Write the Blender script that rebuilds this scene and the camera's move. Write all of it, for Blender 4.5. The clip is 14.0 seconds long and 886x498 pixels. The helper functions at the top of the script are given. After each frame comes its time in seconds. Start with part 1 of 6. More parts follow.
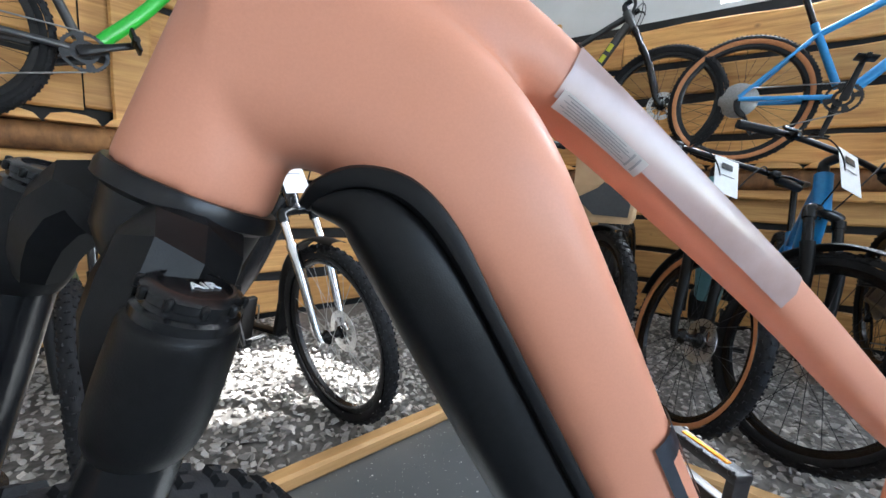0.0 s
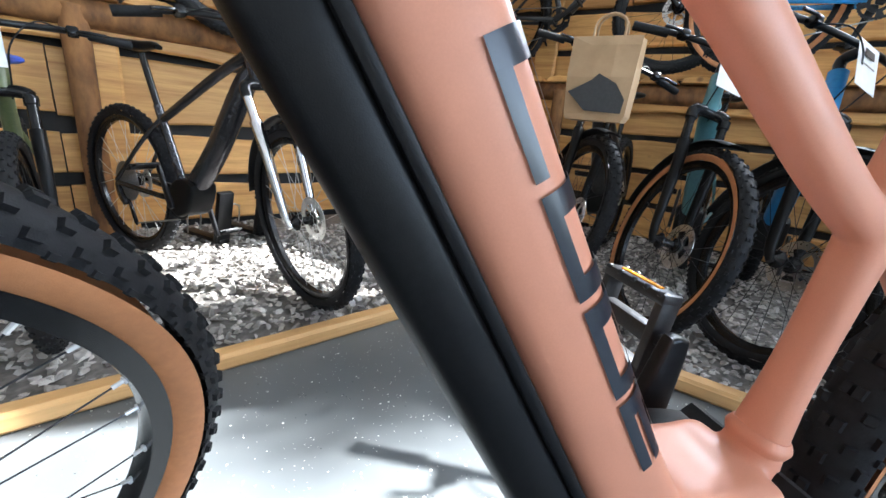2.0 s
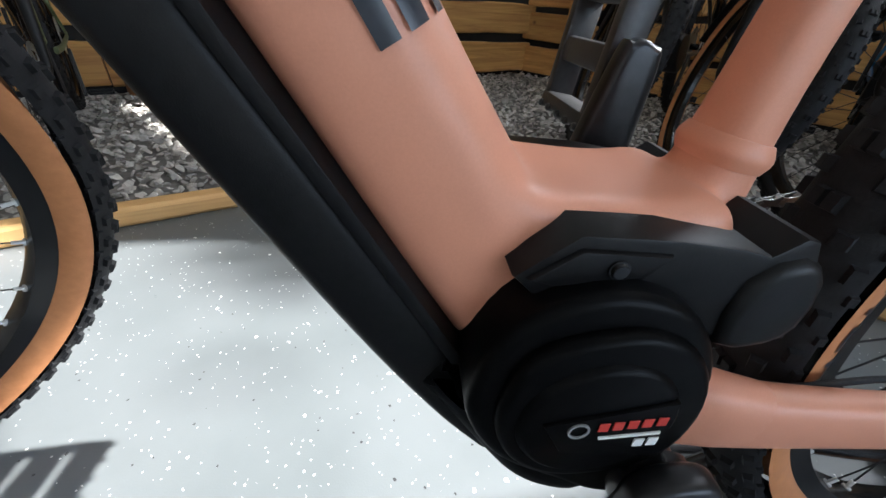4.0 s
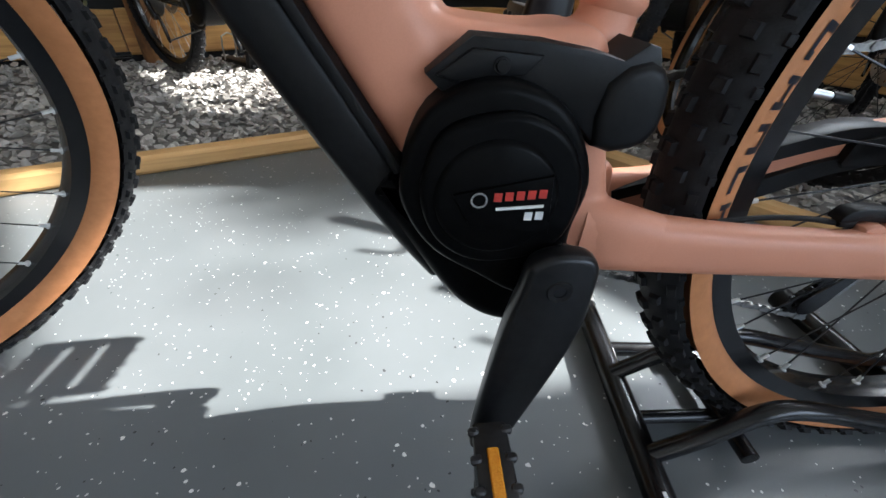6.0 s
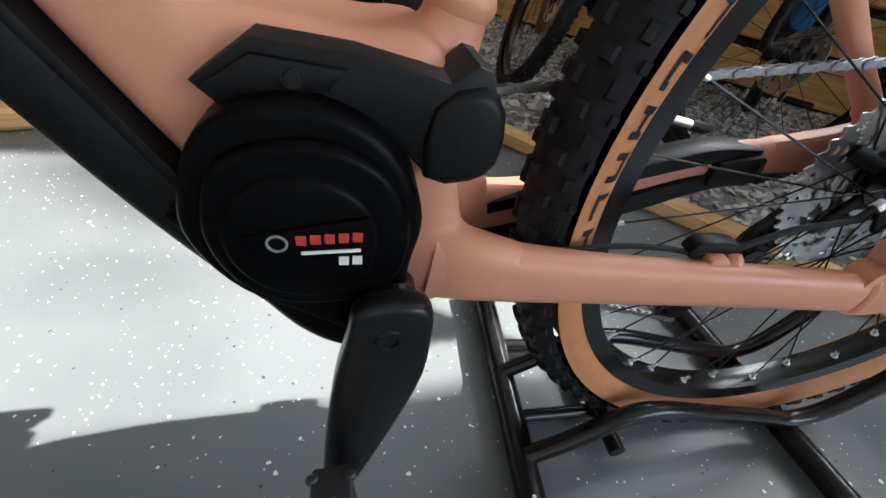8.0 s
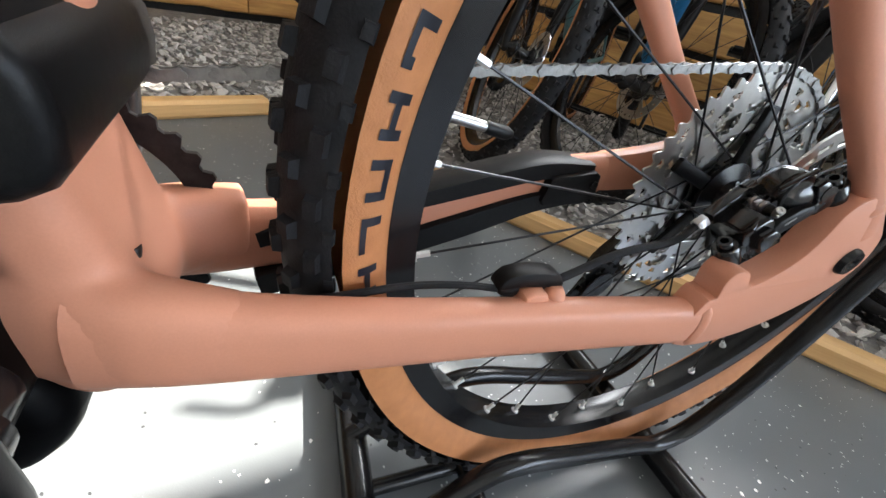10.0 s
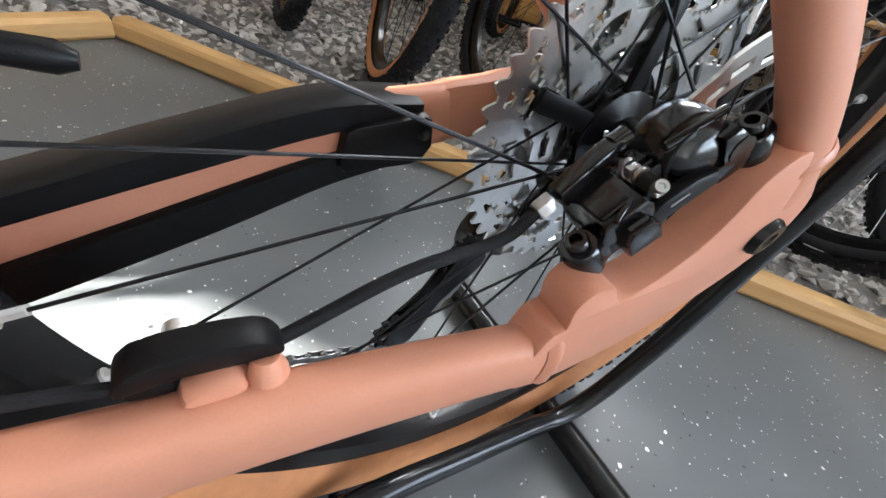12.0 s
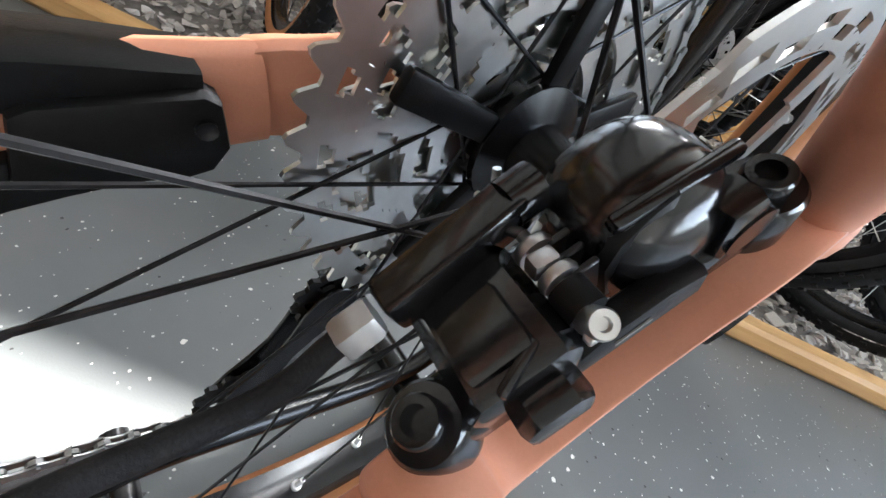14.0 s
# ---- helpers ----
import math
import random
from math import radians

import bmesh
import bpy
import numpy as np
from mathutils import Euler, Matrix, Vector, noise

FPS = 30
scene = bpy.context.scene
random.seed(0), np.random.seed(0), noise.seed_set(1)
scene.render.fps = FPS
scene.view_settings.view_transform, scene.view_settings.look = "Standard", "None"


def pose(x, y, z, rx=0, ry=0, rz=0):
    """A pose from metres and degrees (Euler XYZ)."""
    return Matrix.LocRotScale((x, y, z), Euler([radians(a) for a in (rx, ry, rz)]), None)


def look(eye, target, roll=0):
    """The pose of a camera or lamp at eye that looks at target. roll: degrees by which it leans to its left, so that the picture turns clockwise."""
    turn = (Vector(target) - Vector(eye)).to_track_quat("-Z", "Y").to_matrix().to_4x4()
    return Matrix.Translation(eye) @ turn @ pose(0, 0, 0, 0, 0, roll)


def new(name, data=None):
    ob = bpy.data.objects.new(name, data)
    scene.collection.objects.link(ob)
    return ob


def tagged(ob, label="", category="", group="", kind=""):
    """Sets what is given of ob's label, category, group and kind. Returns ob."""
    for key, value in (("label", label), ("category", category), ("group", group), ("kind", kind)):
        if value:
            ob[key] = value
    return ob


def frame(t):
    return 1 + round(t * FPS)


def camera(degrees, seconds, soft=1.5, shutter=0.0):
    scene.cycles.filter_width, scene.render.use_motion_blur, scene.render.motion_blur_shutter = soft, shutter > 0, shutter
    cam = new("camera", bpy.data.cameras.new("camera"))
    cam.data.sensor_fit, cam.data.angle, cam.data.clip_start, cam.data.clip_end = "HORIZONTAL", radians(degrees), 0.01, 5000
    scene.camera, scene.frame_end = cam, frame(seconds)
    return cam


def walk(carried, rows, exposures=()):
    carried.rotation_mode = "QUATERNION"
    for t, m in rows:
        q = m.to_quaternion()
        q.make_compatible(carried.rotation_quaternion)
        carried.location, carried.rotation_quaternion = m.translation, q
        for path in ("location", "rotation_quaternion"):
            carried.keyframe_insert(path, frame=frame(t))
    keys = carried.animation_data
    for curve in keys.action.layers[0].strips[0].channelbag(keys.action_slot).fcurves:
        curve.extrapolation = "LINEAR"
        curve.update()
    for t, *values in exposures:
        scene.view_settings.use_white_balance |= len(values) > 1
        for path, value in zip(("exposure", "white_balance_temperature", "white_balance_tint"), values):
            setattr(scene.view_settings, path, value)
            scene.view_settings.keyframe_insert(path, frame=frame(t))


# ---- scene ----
LENS = 96.67
cam = camera(LENS, 14.0)
EXPOSURES = [(0.0, 2.95, 5850.0, 8.0), (1.0, 3.1, 5850.0, 8.0), (2.5, 3.0, 5850.0, 8.0), (3.5, 2.45, 6050.0, 8.0), (6.5, 2.3, 6150.0, 8.0), (7.5, 2.37, 6250.0, 8.0), (10.0, 2.97, 6650.0, 10.0), (12.0, 3.2, 6500.0, 10.0), (14.0, 3.25, 6500.0, 10.0)]
ROWS = [
    (0.0, -0.3874, -0.1872, 0.8142, 82.387, -2.392, -13.602),
    (0.5, -0.3756, -0.1900, 0.7862, 81.262, -1.800, -14.421),
    (1.0, -0.3531, -0.2015, 0.7548, 78.810, -2.308, -14.022),
    (1.5, -0.3223, -0.1955, 0.7090, 76.081, -3.973, -13.729),
    (2.0, -0.2928, -0.1899, 0.6722, 72.795, -5.019, -13.113),
    (2.5, -0.2454, -0.1818, 0.6290, 69.417, -5.266, -12.191),
    (3.0, -0.1907, -0.1688, 0.5821, 65.268, -5.248, -11.437),
    (3.5, -0.1495, -0.1653, 0.5407, 59.730, -4.382, -7.021),
    (3.7, -0.1371, -0.1670, 0.5279, 58.020, -3.984, -5.570),
    (5.8, -0.0806, -0.2663, 0.4636, 56.510, -1.986, -3.090),
    (6.0, -0.0841, -0.2720, 0.4684, 54.653, -2.238, -2.884),
    (6.5, -0.0782, -0.2846, 0.4791, 50.494, -2.271, -2.103),
    (7.0, -0.0780, -0.2854, 0.4787, 49.334, -3.114, -2.443),
    (7.5, -0.0603, -0.2742, 0.4791, 50.578, -6.179, -6.011),
    (7.7, -0.0425, -0.2534, 0.4853, 50.514, -7.171, -7.510),
    (9.8, 0.0725, -0.1820, 0.4562, 55.508, -13.989, -19.767),
    (10.0, 0.0937, -0.1847, 0.4617, 56.474, -13.409, -20.848),
    (10.5, 0.1841, -0.1669, 0.4535, 56.861, -12.574, -24.439),
    (11.0, 0.2169, -0.1542, 0.4453, 53.886, -12.958, -25.732),
    (11.5, 0.2233, -0.1399, 0.4448, 50.056, -13.312, -27.010),
    (12.0, 0.2403, -0.1262, 0.4537, 48.422, -13.927, -28.721),
    (12.5, 0.2723, -0.1006, 0.4516, 47.942, -16.607, -32.183),
    (13.0, 0.2958, -0.0821, 0.4413, 47.262, -18.774, -34.760),
    (13.5, 0.3185, -0.0716, 0.4297, 46.935, -21.288, -36.106),
    (14.0, 0.3221, -0.0746, 0.4350, 47.935, -22.072, -35.845),
]
walk(cam, [(t, pose(*r)) for t, *r in ROWS], EXPOSURES)

# ---------------------------------------------------------------- light
SUN_ELEVATION, SUN_FROM = 39.0, 5.5      # degrees; SUN_FROM: direction from which it shines, from +x towards +y
world = bpy.data.worlds.new("world")
scene.world = world
world.use_nodes = True
sky = world.node_tree.nodes.new("ShaderNodeTexSky")
sky.sky_type, sky.sun_disc = "NISHITA", False
sky.sun_elevation, sky.sun_rotation = radians(SUN_ELEVATION), radians(90 - SUN_FROM)
world.node_tree.links.new(sky.outputs[0], world.node_tree.nodes["Background"].inputs[0])
world.node_tree.nodes["Background"].inputs[1].default_value = 0.15
sun_lamp = bpy.data.lights.new("sun", "SUN")
sun_lamp.energy, sun_lamp.angle, sun_lamp.color = 5.0, radians(0.6), (1.0, 0.96, 0.9)
sun = new("sun", sun_lamp)
se, sa = radians(SUN_ELEVATION), radians(SUN_FROM)
sun.matrix_world = look((0, 0, 0), (-math.cos(se) * math.cos(sa), -math.cos(se) * math.sin(sa), -math.sin(se)))


# ---------------------------------------------------------------- materials
def material(name, colour, rough=0.5, metal=0.0, coat=0.0, shine=0.5):
    m = bpy.data.materials.new(name)
    m.use_nodes = True
    b = m.node_tree.nodes["Principled BSDF"]
    b.inputs["Base Color"].default_value = (*colour, 1)
    b.inputs["Roughness"].default_value = rough
    b.inputs["Metallic"].default_value = metal
    b.inputs["Specular IOR Level"].default_value = shine
    if coat:
        b.inputs["Coat Weight"].default_value = coat
        b.inputs["Coat Roughness"].default_value = 0.15
    return m


def nodes_of(m):
    nt = m.node_tree
    return nt, nt.nodes["Principled BSDF"]


def node(nt, kind, **values):
    n = nt.nodes.new(kind)
    for k, v in values.items():
        n.inputs[k.replace("_", " ")].default_value = v
    return n


def noisy(m, scale, low, high, rough=None, bump=0.0, detail=6.0, stretch=None, coords="Object", bump_scale=None):
    """Mixes two colours by noise, varies the roughness and adds fine relief."""
    nt, b = nodes_of(m)
    tc = nt.nodes.new("ShaderNodeTexCoord")
    mp = nt.nodes.new("ShaderNodeMapping")
    if stretch:
        mp.inputs["Scale"].default_value = stretch
    nt.links.new(tc.outputs[coords], mp.inputs[0])
    tex = node(nt, "ShaderNodeTexNoise", Scale=scale, Detail=detail, Roughness=0.6)
    nt.links.new(mp.outputs[0], tex.inputs["Vector"])
    ramp = nt.nodes.new("ShaderNodeValToRGB")
    ramp.color_ramp.elements[0].position, ramp.color_ramp.elements[1].position = 0.3, 0.7
    ramp.color_ramp.elements[0].color, ramp.color_ramp.elements[1].color = (*low, 1), (*high, 1)
    nt.links.new(tex.outputs[0], ramp.inputs[0])
    nt.links.new(ramp.outputs[0], b.inputs["Base Color"])
    if rough:
        mr = nt.nodes.new("ShaderNodeMapRange")
        mr.inputs["To Min"].default_value, mr.inputs["To Max"].default_value = rough
        nt.links.new(tex.outputs[0], mr.inputs[0])
        nt.links.new(mr.outputs[0], b.inputs["Roughness"])
    if bump:
        t2 = tex
        if bump_scale:
            t2 = node(nt, "ShaderNodeTexNoise", Scale=bump_scale, Detail=4.0)
            nt.links.new(mp.outputs[0], t2.inputs["Vector"])
        bp = nt.nodes.new("ShaderNodeBump")
        bp.inputs["Strength"].default_value, bp.inputs["Distance"].default_value = bump, 0.002
        nt.links.new(t2.outputs[0], bp.inputs["Height"])
        nt.links.new(bp.outputs[0], b.inputs["Normal"])
    return m


def per_piece(m, amount, islands=False):
    """Makes each piece a little lighter or darker than the next."""
    nt, b = nodes_of(m)
    source = b.inputs["Base Color"].links[0].from_socket
    rnd = nt.nodes.new("ShaderNodeNewGeometry" if islands else "ShaderNodeObjectInfo")
    mr = nt.nodes.new("ShaderNodeMapRange")
    mr.inputs["To Min"].default_value, mr.inputs["To Max"].default_value = 1 - amount, 1 + amount
    nt.links.new(rnd.outputs["Random Per Island" if islands else "Random"], mr.inputs[0])
    hsv = nt.nodes.new("ShaderNodeHueSaturation")
    nt.links.new(mr.outputs[0], hsv.inputs["Value"])
    nt.links.new(source, hsv.inputs["Color"])
    nt.links.new(hsv.outputs[0], b.inputs["Base Color"])
    return m


PINK = noisy(material("salmon_paint", (0.59, 0.245, 0.155), 0.48, 0.0, 0.08, 0.4), 900, (0.585, 0.25, 0.155), (0.62, 0.27, 0.17), (0.44, 0.56), 0.03)
BLACK_PLASTIC = noisy(material("black_plastic", (0.008, 0.008, 0.009), 0.45, shine=0.2), 260, (0.004, 0.004, 0.0045), (0.0075, 0.0075, 0.008), (0.34, 0.5), 0.08, bump_scale=1500)
BLACK_GLOSS = noisy(material("black_gloss", (0.007, 0.007, 0.008), 0.2, shine=0.38), 60, (0.005, 0.005, 0.006), (0.01, 0.01, 0.011), (0.16, 0.3), 0.01)
BLACK_METAL = noisy(material("black_anodised", (0.02, 0.02, 0.022), 0.32, 0.5), 120, (0.01, 0.01, 0.011), (0.018, 0.018, 0.02), (0.26, 0.4), 0.03, bump_scale=900)
CALIPER_BLACK = noisy(material("caliper_black", (0.006, 0.006, 0.007), 0.16, shine=0.6), 90, (0.004, 0.004, 0.005), (0.009, 0.009, 0.01), (0.1, 0.24), 0.03, bump_scale=500)
RUBBER = noisy(material("tyre_rubber", (0.014, 0.014, 0.016), 0.7, shine=0.22), 90, (0.007, 0.007, 0.008), (0.017, 0.017, 0.019), (0.55, 0.8), 0.25, bump_scale=700)
TAN = noisy(material("tan_sidewall", (0.45, 0.2, 0.085), 0.65), 70, (0.42, 0.165, 0.06), (0.52, 0.215, 0.085), (0.55, 0.75), 0.15, bump_scale=900)
STEEL = noisy(material("bright_steel", (0.62, 0.62, 0.61), 0.25, 1.0), 90, (0.58, 0.58, 0.57), (0.68, 0.68, 0.67), (0.24, 0.34), 0.02)
ALLOY = noisy(material("brushed_alloy", (0.5, 0.5, 0.5), 0.35, 1.0), 150, (0.42, 0.42, 0.42), (0.56, 0.56, 0.57), (0.28, 0.45), 0.04)
CHAIN_STEEL = noisy(material("chain_steel", (0.4, 0.4, 0.4), 0.4, 0.9), 150, (0.2, 0.2, 0.2), (0.36, 0.36, 0.35), (0.3, 0.5), 0.05)
DARK_STEEL = noisy(material("dark_steel", (0.06, 0.06, 0.065), 0.35, 0.8), 150, (0.02, 0.02, 0.022), (0.045, 0.045, 0.048), (0.28, 0.45), 0.05)
GREY_FOAM = noisy(material("grey_foam", (0.1, 0.1, 0.11), 0.85), 300, (0.085, 0.085, 0.092), (0.12, 0.12, 0.13), (0.8, 0.95), 0.3)
ORANGE = noisy(material("amber_reflector", (0.8, 0.28, 0.02), 0.2), 500, (0.75, 0.24, 0.015), (0.85, 0.36, 0.03), (0.12, 0.3), 0.5)
WHITE_PRINT = material("white_print", (0.72, 0.72, 0.72), 0.5)
RED_PRINT = material("red_print", (0.5, 0.04, 0.03), 0.5)
GREY_PRINT = material("grey_print", (0.25, 0.25, 0.25), 0.5)
NAVY = noisy(material("dark_decal", (0.012, 0.016, 0.024), 0.3), 200, (0.01, 0.013, 0.02), (0.016, 0.02, 0.03), (0.25, 0.38), 0.02)
PAPER = noisy(material("white_card", (0.75, 0.75, 0.76), 0.45), 40, (0.72, 0.72, 0.73), (0.8, 0.8, 0.81), (0.35, 0.5), 0.05)
FLOOR_GREY = (0.125, 0.135, 0.14)


# ---------------------------------------------------------------- mesh helpers
def mesh_object(name, bm, mat, parent=None, label="", smooth=40):
    me = bpy.data.meshes.new(name)
    bm.normal_update()
    bm.to_mesh(me)
    bm.free()
    for m in (mat if isinstance(mat, (list, tuple)) else [mat]):
        me.materials.append(m)
    if smooth:
        me.shade_smooth()
        me.set_sharp_from_angle(angle=radians(smooth))
    ob = new(name, me)
    if parent:
        ob.parent = parent
    if label:
        ob["label"] = label
    return ob


def part(name, bm, mat, parent, label="", smooth=40):
    return mesh_object(name, bm, mat, parent, label, smooth)


def thing(name, label, category, group="", kind="", m=None):
    ob = new(name)
    ob.empty_display_size = 0.05
    if m is not None:
        ob.matrix_world = m
    return tagged(ob, label, category, group, kind)


def join(*bms):
    out = bms[0]
    for b in bms[1:]:
        me = bpy.data.meshes.new("tmp")
        b.to_mesh(me)
        out.from_mesh(me)
        bpy.data.meshes.remove(me)
        b.free()
    return out


def moved(bm, m):
    bm.transform(m)
    return bm


def smooth_path(pts, per=6):
    """Catmull-Rom through the points (any dimension)."""
    p = [np.array(q, float) for q in pts]
    p = [2 * p[0] - p[1]] + p + [2 * p[-1] - p[-2]]
    out = []
    for i in range(1, len(p) - 2):
        for k in range(per):
            t = k / per
            out.append(0.5 * (2 * p[i] + (p[i + 1] - p[i - 1]) * t + (2 * p[i - 1] - 5 * p[i] + 4 * p[i + 1] - p[i + 2]) * t * t + (3 * p[i] - p[i - 1] - 3 * p[i + 1] + p[i + 2]) * t ** 3))
    return out + [p[-2]]


def loft(rows, n=16, power=2.0, side=(0, 1, 0), per=6, caps=True, arc=None):
    """A tube through rows of x, y, z, half thickness across 'side', half width along 'side'; power above 2 squares its section."""
    pts = smooth_path(rows, per) if per else [np.array(r, float) for r in rows]
    bm = bmesh.new()
    rings = []
    for i, q in enumerate(pts):
        a, b = pts[max(i - 1, 0)], pts[min(i + 1, len(pts) - 1)]
        t = Vector(b[:3] - a[:3]).normalized()
        u = Vector(side)
        u = (u - t * u.dot(t)).normalized()
        v = t.cross(u)
        ring = []
        for k in range(n):
            g = 2 * math.pi * k / n
            c, s = math.cos(g), math.sin(g)
            cc, ss = math.copysign(abs(c) ** (2 / power), c), math.copysign(abs(s) ** (2 / power), s)
            ring.append(bm.verts.new(Vector(q[:3]) + u * (q[4] * cc) + v * (q[3] * ss)))
        rings.append(ring)
    for r0, r1 in zip(rings, rings[1:]):
        for k in range(n):
            bm.faces.new((r0[k], r0[(k + 1) % n], r1[(k + 1) % n], r1[k]))
    if caps:
        bm.faces.new(rings[0][::-1])
        bm.faces.new(rings[-1])
    return bm


def tube(pts, r, n=8, per=6, caps=True):
    side = (0.13, 0.21, 0.97)
    d = Vector(pts[-1]) - Vector(pts[0])
    if d.length and abs(d.normalized().dot(Vector(side))) > 0.85:
        side = (0.95, 0.2, 0.1)
    return loft([(*p, r, r) for p in pts], n, 2.0, side, per if len(pts) > 2 else 0, caps)


def lathe(profile, n=64, closed=False):
    """Turns a profile of (radius, y) about the y axis."""
    bm = bmesh.new()
    rings = []
    for r, y in profile:
        rings.append([bm.verts.new((r * math.cos(2 * math.pi * k / n), y, r * math.sin(2 * math.pi * k / n))) for k in range(n)])
    pairs = list(zip(rings, rings[1:])) + ([(rings[-1], rings[0])] if closed else [])
    for r0, r1 in pairs:
        for k in range(n):
            bm.faces.new((r0[k], r1[k], r1[(k + 1) % n], r0[(k + 1) % n]))
    if not closed:
        if profile[0][0] > 1e-6:
            bm.faces.new(rings[0])
        if profile[-1][0] > 1e-6:
            bm.faces.new(rings[-1][::-1])
    bmesh.ops.remove_doubles(bm, verts=bm.verts, dist=1e-6)
    bmesh.ops.recalc_face_normals(bm, faces=bm.faces)
    return bm


def box(x, y, z, bevel=0.0, seg=2):
    bm = bmesh.new()
    bmesh.ops.create_cube(bm, size=1.0)
    bmesh.ops.scale(bm, vec=(x, y, z), verts=bm.verts)
    if bevel:
        bmesh.ops.bevel(bm, geom=bm.edges, offset=bevel, segments=seg, affect="EDGES", profile=0.5)
    return bm


def slab(outline, y0, y1, bevel=0.0, seg=2, holes=()):
    """A plate: an outline of (x, z), thick from y0 to y1."""
    bm = bmesh.new()
    f = bm.faces.new([bm.verts.new((x, y0, z)) for x, z in outline])
    r = bmesh.ops.extrude_face_region(bm, geom=[f])
    bmesh.ops.translate(bm, vec=(0, y1 - y0, 0), verts=[v for v in r["geom"] if isinstance(v, bmesh.types.BMVert)])
    bmesh.ops.recalc_face_normals(bm, faces=bm.faces)
    if bevel:
        edges = [e for e in bm.edges if abs(e.verts[0].co.y - e.verts[1].co.y) < 1e-6]
        bmesh.ops.bevel(bm, geom=edges, offset=bevel, segments=seg, affect="EDGES", profile=0.5)
    return bm


def rounded(outline, per=4):
    pts = [np.array(p, float) for p in outline]
    out = []
    n = len(pts)
    for i in range(n):
        p0, p1, p2, p3 = pts[i - 1], pts[i], pts[(i + 1) % n], pts[(i + 2) % n]
        for k in range(per):
            t = k / per
            out.append(tuple(0.5 * (2 * p1 + (p2 - p0) * t + (2 * p0 - 5 * p1 + 4 * p2 - p3) * t * t + (3 * p1 - p0 - 3 * p2 + p3) * t ** 3)))
    return out


def rod(a, b, r, n=8):
    return tube([a, b], r, n, 0)

# ---------------------------------------------------------------- the room: both frames start where the two edgings meet; x' of ROOM points at the
# window wall, y' of NORTH at the back wall, which stands at an obtuse angle to it
ROOM = pose(0.121, 1.185, 0, 0, 0, 41.4)
NORTH = pose(0.121, 1.185, 0, 0, 0, 27.5)
WALL_S, WALL_T = 1.92, 1.52
CORNER_T, NORTH_S = 1.16, 2.75      # where the walls meet, along the window wall; end of the back wall
S0, T0, HEIGHT = -4.2, -5.2, 3.6
T1 = 2.9



def floor_material():
    m = material("speckled_vinyl", FLOOR_GREY, 0.3)
    nt, b = nodes_of(m)
    tc = nt.nodes.new("ShaderNodeTexCoord")
    base = node(nt, "ShaderNodeTexNoise", Scale=3.0, Detail=8.0)
    fine = node(nt, "ShaderNodeTexNoise", Scale=420.0, Detail=2.0)
    for n in (base, fine):
        nt.links.new(tc.outputs["Object"], n.inputs["Vector"])
    ramp = nt.nodes.new("ShaderNodeValToRGB")
    ramp.color_ramp.elements[0].position, ramp.color_ramp.elements[1].position = 0.3, 0.75
    ramp.color_ramp.elements[0].color, ramp.color_ramp.elements[1].color = (0.105, 0.116, 0.12, 1), (0.15, 0.16, 0.165, 1)
    nt.links.new(base.outputs[0], ramp.inputs[0])
    col = ramp.outputs[0]
    for scale, size, share, colour in ((52.0, 0.16, 0.62, (0.75, 0.75, 0.72, 1)), (150.0, 0.24, 0.68, (0.62, 0.62, 0.6, 1)), (95.0, 0.2, 0.86, (0.03, 0.032, 0.034, 1))):
        warp = nt.nodes.new("ShaderNodeVectorMath")
        warp.operation = "MULTIPLY_ADD"
        warp.inputs[1].default_value, warp.inputs[2].default_value = (0.004, 0.004, 0.0), (share, share * 2, 0)
        nz = node(nt, "ShaderNodeTexNoise", Scale=160.0, Detail=1.0)
        nt.links.new(tc.outputs["Object"], nz.inputs["Vector"])
        add = nt.nodes.new("ShaderNodeVectorMath")
        nt.links.new(nz.outputs["Color"], warp.inputs[0])
        nt.links.new(tc.outputs["Object"], add.inputs[0])
        nt.links.new(warp.outputs[0], add.inputs[1])
        vo = node(nt, "ShaderNodeTexVoronoi", Scale=scale, Randomness=1.0)
        nt.links.new(add.outputs[0], vo.inputs["Vector"])
        sep = nt.nodes.new("ShaderNodeSeparateColor")
        nt.links.new(vo.outputs["Color"], sep.inputs[0])
        # only some cells carry a fleck, of a size of its own
        pick = nt.nodes.new("ShaderNodeMapRange")
        pick.inputs["From Min"].default_value, pick.inputs["From Max"].default_value = share, 1.0
        pick.inputs["To Min"].default_value, pick.inputs["To Max"].default_value = 0.0, size
        nt.links.new(sep.outputs[0], pick.inputs[0])
        less = nt.nodes.new("ShaderNodeMath")
        less.operation = "LESS_THAN"
        nt.links.new(vo.outputs["Distance"], less.inputs[0])
        nt.links.new(pick.outputs[0], less.inputs[1])
        mix = nt.nodes.new("ShaderNodeMix")
        mix.data_type = "RGBA"
        nt.links.new(less.outputs[0], mix.inputs["Factor"])
        nt.links.new(col, mix.inputs["A"])
        mix.inputs["B"].default_value = colour
        col = mix.outputs["Result"]
    nt.links.new(col, b.inputs["Base Color"])
    mr = nt.nodes.new("ShaderNodeMapRange")
    mr.inputs["To Min"].default_value, mr.inputs["To Max"].default_value = 0.24, 0.42
    nt.links.new(base.outputs[0], mr.inputs[0])
    nt.links.new(mr.outputs[0], b.inputs["Roughness"])
    bp = nt.nodes.new("ShaderNodeBump")
    bp.inputs["Strength"].default_value, bp.inputs["Distance"].default_value = 0.12, 0.001
    nt.links.new(fine.outputs[0], bp.inputs["Height"])
    nt.links.new(bp.outputs[0], b.inputs["Normal"])
    return m


